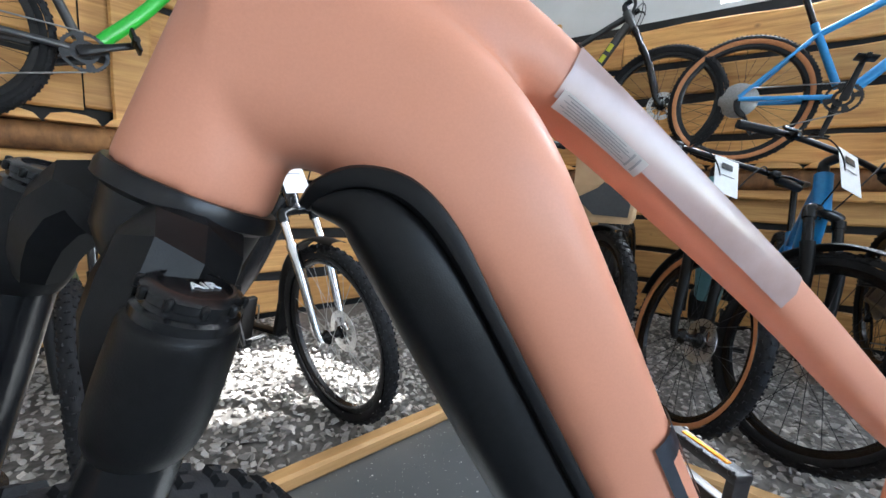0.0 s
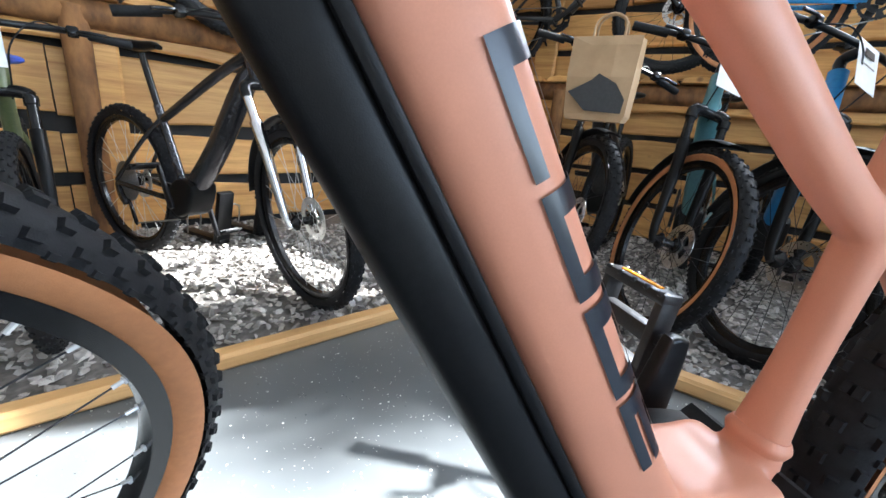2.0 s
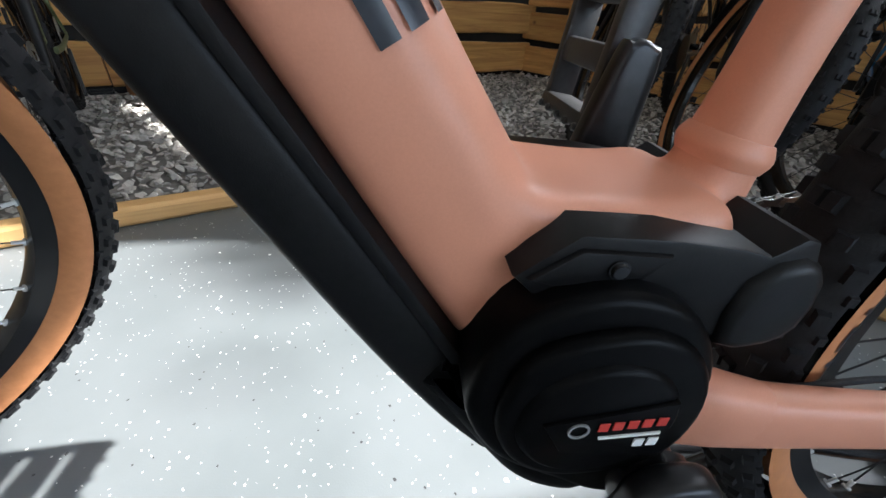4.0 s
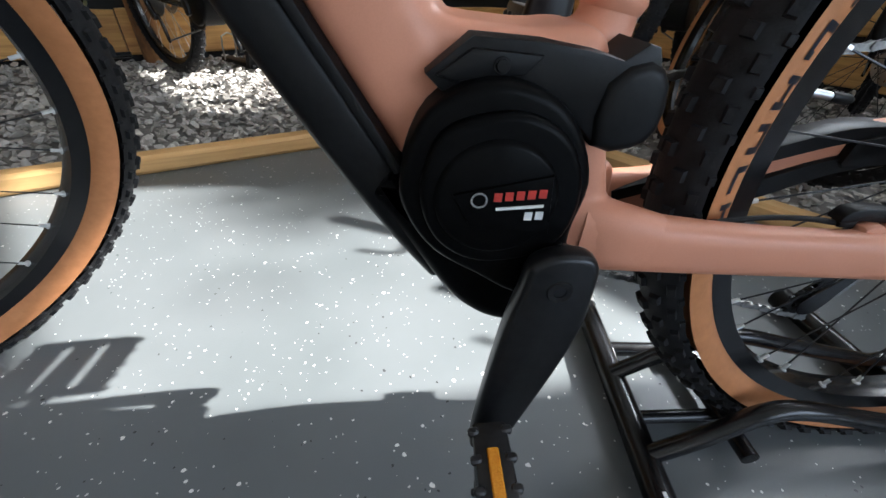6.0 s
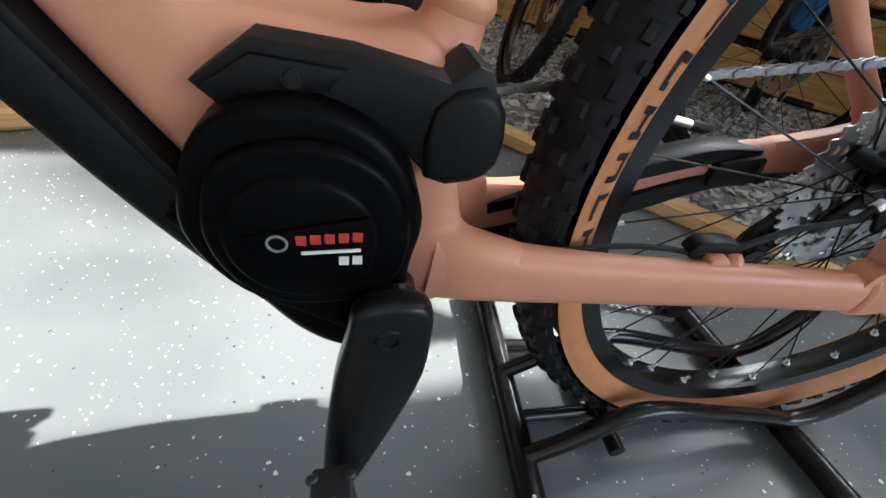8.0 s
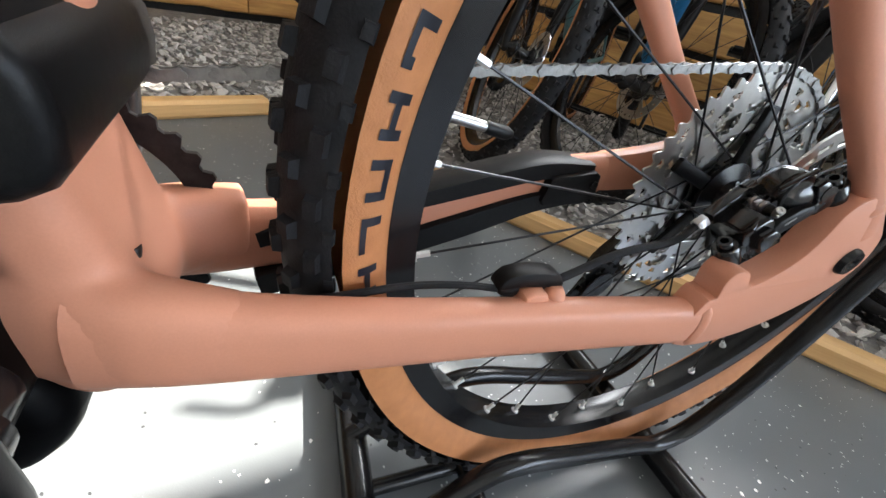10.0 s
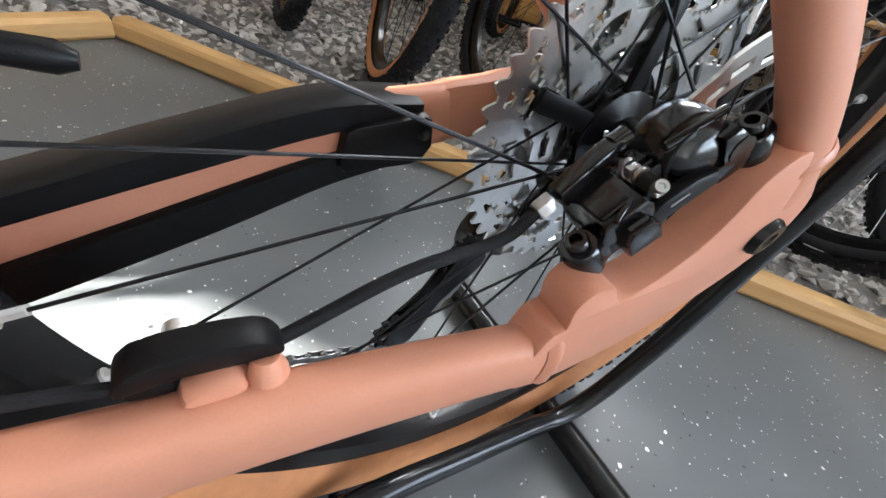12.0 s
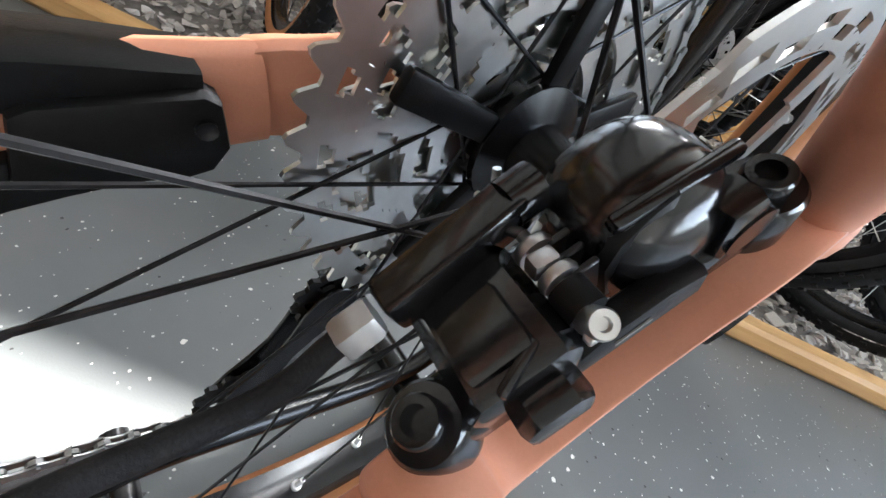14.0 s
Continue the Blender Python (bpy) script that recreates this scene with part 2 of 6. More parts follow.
def wood_material(name, low, high, knots=True):
    m = material(name, low, 0.55)
    nt, b = nodes_of(m)
    tc = nt.nodes.new("ShaderNodeTexCoord")
    oi = nt.nodes.new("ShaderNodeObjectInfo")
    off = nt.nodes.new("ShaderNodeVectorMath")
    off.operation = "MULTIPLY_ADD"
    off.inputs[1].default_value = (17.0, 31.0, 23.0)
    comb = nt.nodes.new("ShaderNodeCombineXYZ")
    for i in range(3):
        nt.links.new(oi.outputs["Random"], comb.inputs[i])
    nt.links.new(comb.outputs[0], off.inputs[0])
    nt.links.new(tc.outputs["Object"], off.inputs[2])
    mp = nt.nodes.new("ShaderNodeMapping")
    mp.inputs["Scale"].default_value = (0.9, 6.0, 14.0)
    nt.links.new(off.outputs[0], mp.inputs[0])
    grain = node(nt, "ShaderNodeTexNoise", Scale=2.2, Detail=9.0, Roughness=0.65, Distortion=0.6)
    nt.links.new(mp.outputs[0], grain.inputs["Vector"])
    ramp = nt.nodes.new("ShaderNodeValToRGB")
    ramp.color_ramp.elements[0].position, ramp.color_ramp.elements[1].position = 0.28, 0.7
    ramp.color_ramp.elements[0].color, ramp.color_ramp.elements[1].color = (*low, 1), (*high, 1)
    nt.links.new(grain.outputs[0], ramp.inputs[0])
    col = ramp.outputs[0]
    if knots:
        vo = node(nt, "ShaderNodeTexVoronoi", Scale=4.0, Randomness=1.0)
        mp2 = nt.nodes.new("ShaderNodeMapping")
        mp2.inputs["Scale"].default_value = (0.8, 0.2, 1.0)
        nt.links.new(off.outputs[0], mp2.inputs[0])
        nt.links.new(mp2.outputs[0], vo.inputs["Vector"])
        kr = nt.nodes.new("ShaderNodeMapRange")
        kr.inputs["From Min"].default_value, kr.inputs["From Max"].default_value = 0.03, 0.075
        kr.inputs["To Min"].default_value, kr.inputs["To Max"].default_value = 0.75, 0.0
        nt.links.new(vo.outputs["Distance"], kr.inputs[0])
        mix = nt.nodes.new("ShaderNodeMix")
        mix.data_type = "RGBA"
        nt.links.new(kr.outputs[0], mix.inputs["Factor"])
        nt.links.new(col, mix.inputs["A"])
        mix.inputs["B"].default_value = (0.14, 0.05, 0.015, 1)
        col = mix.outputs["Result"]
    nt.links.new(col, b.inputs["Base Color"])
    bp = nt.nodes.new("ShaderNodeBump")
    bp.inputs["Strength"].default_value, bp.inputs["Distance"].default_value = 0.35, 0.002
    nt.links.new(grain.outputs[0], bp.inputs["Height"])
    nt.links.new(bp.outputs[0], b.inputs["Normal"])
    return per_piece(m, 0.2)


PLANK = wood_material("pine_plank", (0.42, 0.18, 0.048), (0.78, 0.45, 0.15))
EDGING = wood_material("pine_edging", (0.48, 0.26, 0.09), (0.68, 0.42, 0.18), False)
BARK = noisy(material("bark", (0.12, 0.05, 0.02), 0.85), 14, (0.075, 0.03, 0.012), (0.36, 0.17, 0.06), (0.7, 0.95), 0.9, stretch=(1, 1, 0.4))
BACKING = noisy(material("black_backing", (0.012, 0.012, 0.013), 0.8), 20, (0.009, 0.009, 0.01), (0.02, 0.019, 0.018), (0.7, 0.9), 0.2)
PLASTER = noisy(material("white_plaster", (0.7, 0.7, 0.69), 0.8), 3, (0.66, 0.66, 0.65), (0.74, 0.74, 0.73), (0.75, 0.9), 0.15, bump_scale=200)
STONE = per_piece(noisy(material("grey_slate_chips", (0.28, 0.26, 0.24), 0.75), 60, (0.34, 0.315, 0.285), (0.54, 0.505, 0.465), (0.65, 0.9), 0.35, bump_scale=260), 0.28, True)
STONE_PIECE = per_piece(noisy(material("grey_slate_chip", (0.28, 0.26, 0.24), 0.75), 60, (0.34, 0.315, 0.285), (0.54, 0.505, 0.465), (0.65, 0.9), 0.35, bump_scale=260), 0.28)
SOIL = noisy(material("dark_grit", (0.1, 0.09, 0.08), 0.9), 40, (0.1, 0.092, 0.084), (0.24, 0.22, 0.2), (0.8, 0.95), 0.8)

# floor, one sheet, with the beds lying on it
bm2 = bmesh.new()
bmesh.ops.create_grid(bm2, x_segments=2, y_segments=2, size=0.5)
bmesh.ops.scale(bm2, vec=(WALL_S - S0, T1 - T0, 1), verts=bm2.verts)
bmesh.ops.translate(bm2, vec=((WALL_S + S0) / 2, (T1 + T0) / 2, 0), verts=bm2.verts)
floor = mesh_object("floor", bm2, floor_material(), smooth=0)
floor.matrix_world = ROOM
tagged(floor, "grey vinyl floor speckled with white and black flecks", "floor", kind="structure")


def wall(name, corners, label, openings=()):
    """A plastered wall of thickness 0.2 along local x, with rectangular openings (x0, x1, z0, z1) through it."""
    x1, m = corners
    xs = sorted({0.0, x1, *[o[0] for o in openings], *[o[1] for o in openings]})
    zs = sorted({0.0, HEIGHT, *[o[2] for o in openings], *[o[3] for o in openings]})
    bm = bmesh.new()
    for a, b in zip(xs, xs[1:]):
        for c, d in zip(zs, zs[1:]):
            if any(o[0] - 1e-6 <= a and b <= o[1] + 1e-6 and o[2] - 1e-6 <= c and d <= o[3] + 1e-6 for o in openings):
                continue
            bb = box(b - a, 0.2, d - c)
            bb.transform(Matrix.Translation(((a + b) / 2, 0.1, (c + d) / 2)))
            bm = join(bm, bb)
    bmesh.ops.remove_doubles(bm, verts=bm.verts, dist=1e-5)
    ob = mesh_object(name, bm, PLASTER, smooth=0)
    ob.matrix_world = m
    return tagged(ob, label, "wall", kind="structure")


# local x of the window wall runs from the far corner towards the shop
WINDOWS = [(1.77, 2.72, 2.13, 2.95), (3.22, 4.20, 2.51, 3.45)]
east = ROOM @ pose(WALL_S + 0.06, CORNER_T + 0.06, 0, 0, 0, -90)
wall("wall_east", (CORNER_T - T0 + 0.2, east), "white plastered wall with high windows above the planks", WINDOWS)
wall("wall_north", (NORTH_S + 5.0, NORTH @ pose(-5.0, WALL_T + 0.06, 0)), "white plastered wall behind the log planking")
wall("wall_west", (T1 - T0, ROOM @ pose(S0, T0, 0, 0, 0, 90)), "plain white wall closing the shop")
# the south opening is out of view, added to hold the fill lamp
wall("wall_south", (WALL_S - S0 + 0.1, ROOM @ pose(WALL_S + 0.06, T0, 0, 0, 0, 180)), "plain white wall closing the shop", [(1.2, 4.6, 0.9, 2.6)])
ceiling = mesh_object("ceiling", moved(box(WALL_S - S0 + 0.4, T1 - T0 + 0.4, 0.12), Matrix.Translation(((WALL_S + S0) / 2, (T1 + T0) / 2, HEIGHT + 0.061))), PLASTER, smooth=0)
ceiling.matrix_world = ROOM
tagged(ceiling, "plain white ceiling of the shop", "ceiling", kind="structure")


def lamp_in_opening(name, m, sx, sz, power):
    lamp = bpy.data.lights.new(name, "AREA")
    lamp.shape, lamp.size, lamp.size_y, lamp.energy, lamp.color = "RECTANGLE", sx, sz, power, (0.93, 0.97, 1.0)
    ob = new(name, lamp)
    ob.matrix_world = m
    return ob


# added fill lamp in the unseen south opening; brightens the near sides
lamp_in_opening("window_light_south", ROOM @ pose(WALL_S + 0.06 - 2.9, T0 - 0.1, 1.75, 90, 0, 0), 3.3, 1.65, 11)
for o in WINDOWS:
    lamp_in_opening("window_light_east", east @ pose((o[0] + o[1]) / 2, 0.21, (o[2] + o[3]) / 2, 90, 0, 180), o[1] - o[0] - 0.1, o[3] - o[2] - 0.1, 13)
FRAME_WHITE = noisy(material("white_window_frame", (0.7, 0.7, 0.7), 0.4), 30, (0.66, 0.66, 0.66), (0.74, 0.74, 0.74), (0.35, 0.5), 0.03)
for i, (a, b, c, d) in enumerate(WINDOWS):
    w = thing("window_%d" % (i + 1), "high white-framed window with bright daylight behind", "window", kind="structure", m=east @ Matrix.Translation((a, 0, c)))
    for x, z, sx, sz in (((b - a) / 2, 0.025, b - a, 0.05), ((b - a) / 2, d - c - 0.025, b - a, 0.05), (0.025, (d - c) / 2, 0.05, d - c - 0.1), (b - a - 0.025, (d - c) / 2, 0.05, d - c - 0.1)):
        part("window_frame", moved(box(sx, 0.06, sz, 0.004), Matrix.Translation((x, 0.13, z))), FRAME_WHITE, w, smooth=0)


def plank_bm(length, height, thick, seed, wave=0.02):
    """A rough-sawn plank along x with wandering live edges."""
    bm = bmesh.new()
    n = max(4, int(length / 0.12))
    rows = []
    for i in range(n + 1):
        x = length * i / n
        lo = wave * (noise.noise((x * 1.6, seed * 7.3, 0)) * 1.3 + 0.4 * noise.noise((x * 7, seed * 3.1, 4)))
        hi = wave * (noise.noise((x * 1.6, seed * 5.7, 9)) * 1.3 + 0.4 * noise.noise((x * 7, seed * 2.3, 2)))
        y = -thick + 0.004 * noise.noise((x * 2, seed, 5))
        z0, z1 = lo, height + hi
        rows.append([bm.verts.new(p) for p in ((x, 0, z0), (x, y + 0.008, z0), (x, y, z0 + 0.01), (x, y, z1 - 0.01), (x, y + 0.008, z1), (x, 0, z1))])
    for r0, r1 in zip(rows, rows[1:]):
        for k in range(6):
            bm.faces.new((r0[k], r1[k], r1[(k + 1) % 6], r0[(k + 1) % 6]))
    bm.faces.new(rows[0])
    bm.faces.new(rows[-1][::-1])
    bmesh.ops.recalc_face_normals(bm, faces=bm.faces)
    return bm


def planking(name, m, length, bands, joints, label):
    """Black backing with planks on it; the joints are where one plank ends and the next begins."""
    top = bands[-1][1]
    bm = box(length, 0.02, top + 0.06)
    bm.transform(Matrix.Translation((length / 2, -0.011, (top + 0.06) / 2)))
    base = mesh_object(name, bm, BACKING, smooth=0)
    base.matrix_world = m
    tagged(base, label, "planked wall", kind="structure")
    k = 0
    for z0, z1 in bands:
        cuts = [0.0, *joints, length]
        for a, b in zip(cuts, cuts[1:]):
            k += 1
            p = part("plank", plank_bm(b - a - 0.006, z1 - z0, 0.032 + 0.006 * (k % 3), k * 1.37 + len(name)), PLANK, base, smooth=25)
            p.matrix_local = Matrix.Translation((a + 0.003, -0.021, z0))
    return base


BANDS_EAST = [(0.04, 0.23), (0.28, 0.46), (0.5, 0.69), (0.74, 0.95), (1.1, 1.26), (1.3, 1.52), (1.57, 1.75), (1.79, 2.03)]
BANDS_NORTH = [(0.05, 0.25), (0.31, 0.5), (0.57, 0.86), (0.92, 1.01), (1.14, 1.36), (1.43, 1.64), (1.7, 1.89), (1.93, 2.1)]
planking("planking_east", ROOM @ pose(WALL_S + 0.06, CORNER_T, 0, 0, 0, -90), CORNER_T - T0, BANDS_EAST, (1.15, 3.4, 5.3), "wall clad in horizontal rough pine planks over black backing")
planking("planking_north", NORTH @ pose(-4.2, WALL_T + 0.06, 0), NORTH_S + 4.0, BANDS_NORTH, (1.5, 3.1, 4.9), "wall clad in horizontal rough pine planks over black backing")


# an unseen bare-branched tree added outside the windows; its thin twigs and few leaves dapple the sun
def shade_tree():
    tree = thing("tree", "unseen slender tree with sparse leaves, added outside the windows to dapple the sun", "tree", m=ROOM @ pose(7.5, -5.7, -0.15))
    rng = np.random.RandomState(21)
    part("trunk", loft([(0, 0, 0, 0.16, 0.16), (0.05, 0.03, 2.5, 0.13, 0.13), (-0.05, 0.1, 5.5, 0.09, 0.09), (0.05, 0.05, 9.5, 0.03, 0.03)], 12), BARK, tree)
    tips = []
    for k in range(13):
        z = 4.2 + 0.36 * k
        a = rng.uniform(0, 6.28)
        r = rng.uniform(1.3, 2.6)
        mid = Vector((math.cos(a) * r * 0.5, math.sin(a) * r * 0.5, z + 0.3))
        end = Vector((math.cos(a + 0.3) * r, math.sin(a + 0.3) * r, z + rng.uniform(0.3, 1.0)))
        part("limb", loft([(0, 0.05, z - 0.2, 0.035, 0.035), (*mid, 0.022, 0.022), (*end, 0.006, 0.006)], 6, 2, (0, 0, 1), 4), BARK, tree)
        tips += [mid.lerp(end, u) for u in (0.25, 0.95)]
    bm = bmesh.new()
    for p in tips:
        for q in range(110):
            c = p + Vector(rng.normal(0, 0.13, 3))
            u = Vector(rng.normal(0, 1, 3)).normalized()
            v = u.orthogonal().normalized()
            n = 0.05 + 0.05 * rng.rand()
            bm.faces.new([bm.verts.new(c + u * n), bm.verts.new(c + v * n * 0.5), bm.verts.new(c - u * n), bm.verts.new(c - v * n * 0.5)])
    leaf = noisy(material("leaf_green", (0.06, 0.1, 0.03), 0.6), 3, (0.05, 0.08, 0.02), (0.08, 0.12, 0.04), (0.5, 0.7), 0.1)
    crown = part("crown", bm, leaf, tree, "sparse green leaves")
    return tree


def log_bm(length, r, seed, axis="z"):
    rows = []
    n = max(6, int(length / 0.12))
    for i in range(n + 1):
        u = length * i / n
        k = 1 + 0.12 * noise.noise((u * 2.5, seed, 1))
        p = (0.012 * noise.noise((u, seed, 2)), 0.012 * noise.noise((u, seed, 7)), u)
        rows.append((*(p if axis == "z" else (u, p[0], p[1])), r * k, r * k * 0.95))
    return loft(rows, 12, 2.0, (0, 1, 0), 0)


def post(name, room, s, t, height, r, seed, label):
    ob = mesh_object(name, log_bm(height, r, seed), BARK, smooth=50)
    ob.matrix_world = room @ pose(s, t, 0)
    return tagged(ob, label, "post", kind="structure")


def board(name, room, s, t, z0, z1, width, rz, label):
    ob = mesh_object(name, moved(plank_bm(z1 - z0, width, 0.035, s * 3 + t), pose(0, 0, 0, 0, -90, 0)), PLANK, smooth=25)
    ob.matrix_world = room @ pose(s, t, z0, 0, 0, rz)
    return tagged(ob, label, "board", kind="structure")


yard = bmesh.new()
bmesh.ops.create_grid(yard, x_segments=4, y_segments=4, size=60)
yard_ground = mesh_object("ground", yard, noisy(material("yard_gravel", (0.2, 0.19, 0.17), 0.9), 6, (0.15, 0.14, 0.12), (0.25, 0.24, 0.21), (0.8, 0.95), 0.4), smooth=0)
yard_ground.location = (0, 0, -0.15)
tagged(yard_ground, "plain grey yard outside the shop", "ground", kind="structure")
# out of view, added only for its dappled shade
shade_tree()
post("post_1", NORTH, -0.99, 1.42, 1.02, 0.05, 3, "peeled log post with ragged reddish bark")
post("post_2", ROOM, 1.78, 0.36, 1.0, 0.05, 5, "peeled log post with ragged reddish bark")
post("post_3", NORTH, -2.4, 1.42, 1.02, 0.055, 8, "peeled log post with ragged reddish bark")
board("board_1", NORTH, -0.85, 1.5, 0.02, 2.1, 0.15, 0, "upright pine board fixed over the planks")
board("board_2", ROOM, 1.85, 0.6, 0.02, 0.96, 0.12, -90, "upright pine board fixed over the planks")
board("board_3", ROOM, 1.85, 0.46, 1.0, 2.15, 0.15, -90, "upright pine board fixed over the planks")
board("board_4", ROOM, 1.85, -1.75, 1.0, 2.03, 0.14, -90, "upright pine board fixed over the planks")


def log_shelf(name, m, length, seed, label):
    base = mesh_object(name, moved(log_bm(length, 0.062, seed, "x"), Matrix.Translation((0, -0.1, 1.0))), BARK, smooth=50)
    base.matrix_world = m
    tagged(base, label, "log rail", kind="structure")
    part("rail_board", moved(plank_bm(length, 0.07, 0.04, seed + 2), Matrix.Translation((0, -0.06, 0.88))), PLANK, base, smooth=25)
    x, k = 0.0, 0
    while x < length - 0.2:
        w = 0.17 + 0.07 * ((k * 37 % 11) / 11)
        row = [(0.0, 0.0), (w, 0.0), (w * 0.92, 0.022), (w * 0.7, 0.036), (w * 0.4, 0.04), (w * 0.12, 0.028)]
        part("slab", moved(slab(row, -0.2, -0.03, 0.003), Matrix.Translation((x, 0, 1.058))), PLANK, base, smooth=30)
        x += w + 0.012
        k += 1
    return base


log_shelf("log_rail_north", NORTH @ pose(-4.2, WALL_T + 0.02, 0), NORTH_S + 3.6, 4, "bark-covered log rail topped with short slabs")
log_shelf("log_rail_east", ROOM @ pose(WALL_S + 0.02, CORNER_T - 0.3, 0, 0, 0, -90), CORNER_T - T0 - 0.4, 9, "bark-covered log rail topped with short slabs")


# edging round the gravel beds
def edging(name, m, length, seed, label):
    ob = mesh_object(name, moved(plank_bm(length, 0.05, 0.045, seed, 0.0015), Matrix.Translation((0, 0.045, 0))), EDGING, smooth=25)
    ob.matrix_world = m
    return tagged(ob, label, "edging", kind="structure")


edging("edging_north", NORTH @ pose(-4.2, 0, 0.001), 4.2, 2, "sawn pine edging board along the gravel bed")
edging("edging_east", ROOM @ pose(0, 0.0, 0.001, 0, 0, -90), -T0, 6, "sawn pine edging board along the gravel bed")


# gravel: flat angular chips
def chip_templates():
    out = []
    rng = np.random.RandomState(5)
    for k in range(14):
        bm = bmesh.new()
        pts = rng.uniform(-1, 1, (11, 3))
        pts /= np.maximum(np.linalg.norm(pts, axis=1), 0.6)[:, None]
        pts *= (1.0, rng.uniform(0.55, 0.9), rng.uniform(0.28, 0.5))
        for p in pts:
            bm.verts.new(p)
        r = bmesh.ops.convex_hull(bm, input=bm.verts)
        bmesh.ops.delete(bm, geom=[v for v in bm.verts if not v.link_faces], context="VERTS")
        bmesh.ops.recalc_face_normals(bm, faces=bm.faces)
        me = bpy.data.meshes.new("stone")
        bm.to_mesh(me)
        bm.free()
        me.materials.append(STONE_PIECE)
        v = np.array([w.co[:] for w in me.vertices])
        f = [list(p.vertices) for p in me.polygons]
        out.append((me, v, f))
    return out


CHIPS = chip_templates()


def gravel_bed(name, room, s0, s1, t0, t1, near, label, inside, top, spacing=0.034):
    """near: the stretch s0, s1, t0, t1 whose chips are pieces of their own."""
    bed = mesh_object(name, moved(box(s1 - s0, t1 - t0, 0.02), Matrix.Translation(((s0 + s1) / 2, (t0 + t1) / 2, top - 0.01))), SOIL, smooth=0)
    bed.matrix_world = room
    tagged(bed, label, "gravel bed", kind="structure")
    rng = np.random.RandomState(int(100 + s1 * 10 - t0))
    verts, faces, n, pieces = [], [], 0, []
    for layer in range(2):
        for s in np.arange(s0 + 0.02, s1 - 0.01, spacing):
            for t in np.arange(t0 + 0.02, t1 - 0.01, spacing):
                if layer and rng.rand() > 0.45:
                    continue
                ps, pt = s + rng.uniform(-0.016, 0.016), t + rng.uniform(-0.016, 0.016)
                if not inside(room @ Vector((ps, pt, 0))):
                    continue
                size = rng.uniform(0.011, 0.02) * (1.0 if rng.rand() < 0.8 else 1.35)
                z = 0.026 + 0.011 * layer + rng.uniform(-0.004, 0.006)
                e = Euler((rng.normal(0, 0.4), rng.normal(0, 0.4), rng.uniform(0, 6.28)))
                k = rng.randint(len(CHIPS))
                m = Matrix.LocRotScale((ps, pt, z), e, (size, size, size))
                if near[0] < ps < near[1] and near[2] < pt < near[3] and layer and len(pieces) < 290:
                    pieces.append((k, m))
                    continue
                a = np.array(m)
                verts.append(CHIPS[k][1] @ a[:3, :3].T + a[:3, 3])
                faces += [[i + n for i in f] for f in CHIPS[k][2]]
                n += len(CHIPS[k][1])
    me = bpy.data.meshes.new("chips")
    me.from_pydata(np.concatenate(verts).tolist(), [], faces)
    me.materials.append(STONE)
    rest = new("chips", me)
    rest.parent = bed
    tagged(rest, "loose grey angular slate chips", kind="stuff")
    for k, m in pieces:
        ob = new("stone", CHIPS[k][0])
        ob.parent = bed
        ob.matrix_local = m
    return bed


EAST_SIDE = lambda p: (ROOM.inverted() @ p).x > 0.05 and (NORTH.inverted() @ p).y < WALL_T - 0.02
WEST_SIDE = lambda p: (ROOM.inverted() @ p).x <= 0.05
gravel_bed("gravel_bed_north", NORTH, -2.9, 1.5, 0.048, WALL_T - 0.02, (-1.2, -0.2, 0.05, 0.5), "bed of loose grey slate chips along the back wall", WEST_SIDE, 0.0215)
gravel_bed("gravel_bed_east", ROOM, 0.048, WALL_S - 0.03, -3.4, CORNER_T, (0.05, 0.4, -2.4, -0.6), "bed of loose grey slate chips under the window wall", EAST_SIDE, 0.0255)

# ---------------------------------------------------------------- the salmon e-bike on its display stand
AXLE = Vector((0.472, 0.0, 0.369))
BB = Vector((0.0, 0.0, 0.315))
R_TYRE, R_TUBE = 0.372, 0.029


def tyre_profile(r_out, r_tube, n=20, reach=130):
    """Half-open section from bead to bead; reach: degrees from the crown of the tread down to the bead."""
    rc = r_out - r_tube
    out = []
    for k in range(n + 1):
        g = radians(-reach + 2 * reach * k / n)
        out.append((rc + r_tube * math.cos(g) * (1 if math.cos(g) > 0 else 1.05), r_tube * math.sin(g)))
    return out


def band(profile, n=96):
    bm = bmesh.new()
    rings = [[bm.verts.new((r * math.cos(2 * math.pi * k / n), y, r * math.sin(2 * math.pi * k / n))) for k in range(n)] for r, y in profile]
    for r0, r1 in zip(rings, rings[1:]):
        for k in range(n):
            bm.faces.new((r0[k], r1[k], r1[(k + 1) % n], r0[(k + 1) % n]))
    bmesh.ops.recalc_face_normals(bm, faces=bm.faces)
    return bm


def knob(bm, r, ang, y, lean, lx, ly, h, cut=0.75):
    """A tread block on the tyre: lx along the rolling way, ly across, leaning outwards by an angle."""
    up = Vector((math.cos(ang) * math.cos(lean), math.sin(lean), math.sin(ang) * math.cos(lean)))
    along = Vector((-math.sin(ang), 0, math.cos(ang)))
    across = up.cross(along)
    c = Vector((math.cos(ang) * r, y, math.sin(ang) * r))
    lo, hi = [], []
    for sx, sy in ((-1, -1), (1, -1), (1, 1), (-1, 1)):
        lo.append(bm.verts.new(c + along * sx * lx + across * sy * ly - up * 0.002))
        hi.append(bm.verts.new(c + along * sx * lx * cut + across * sy * ly * cut + up * h))
    bm.faces.new(hi)
    for k in range(4):
        bm.faces.new((lo[k], lo[(k + 1) % 4], hi[(k + 1) % 4], hi[k]))


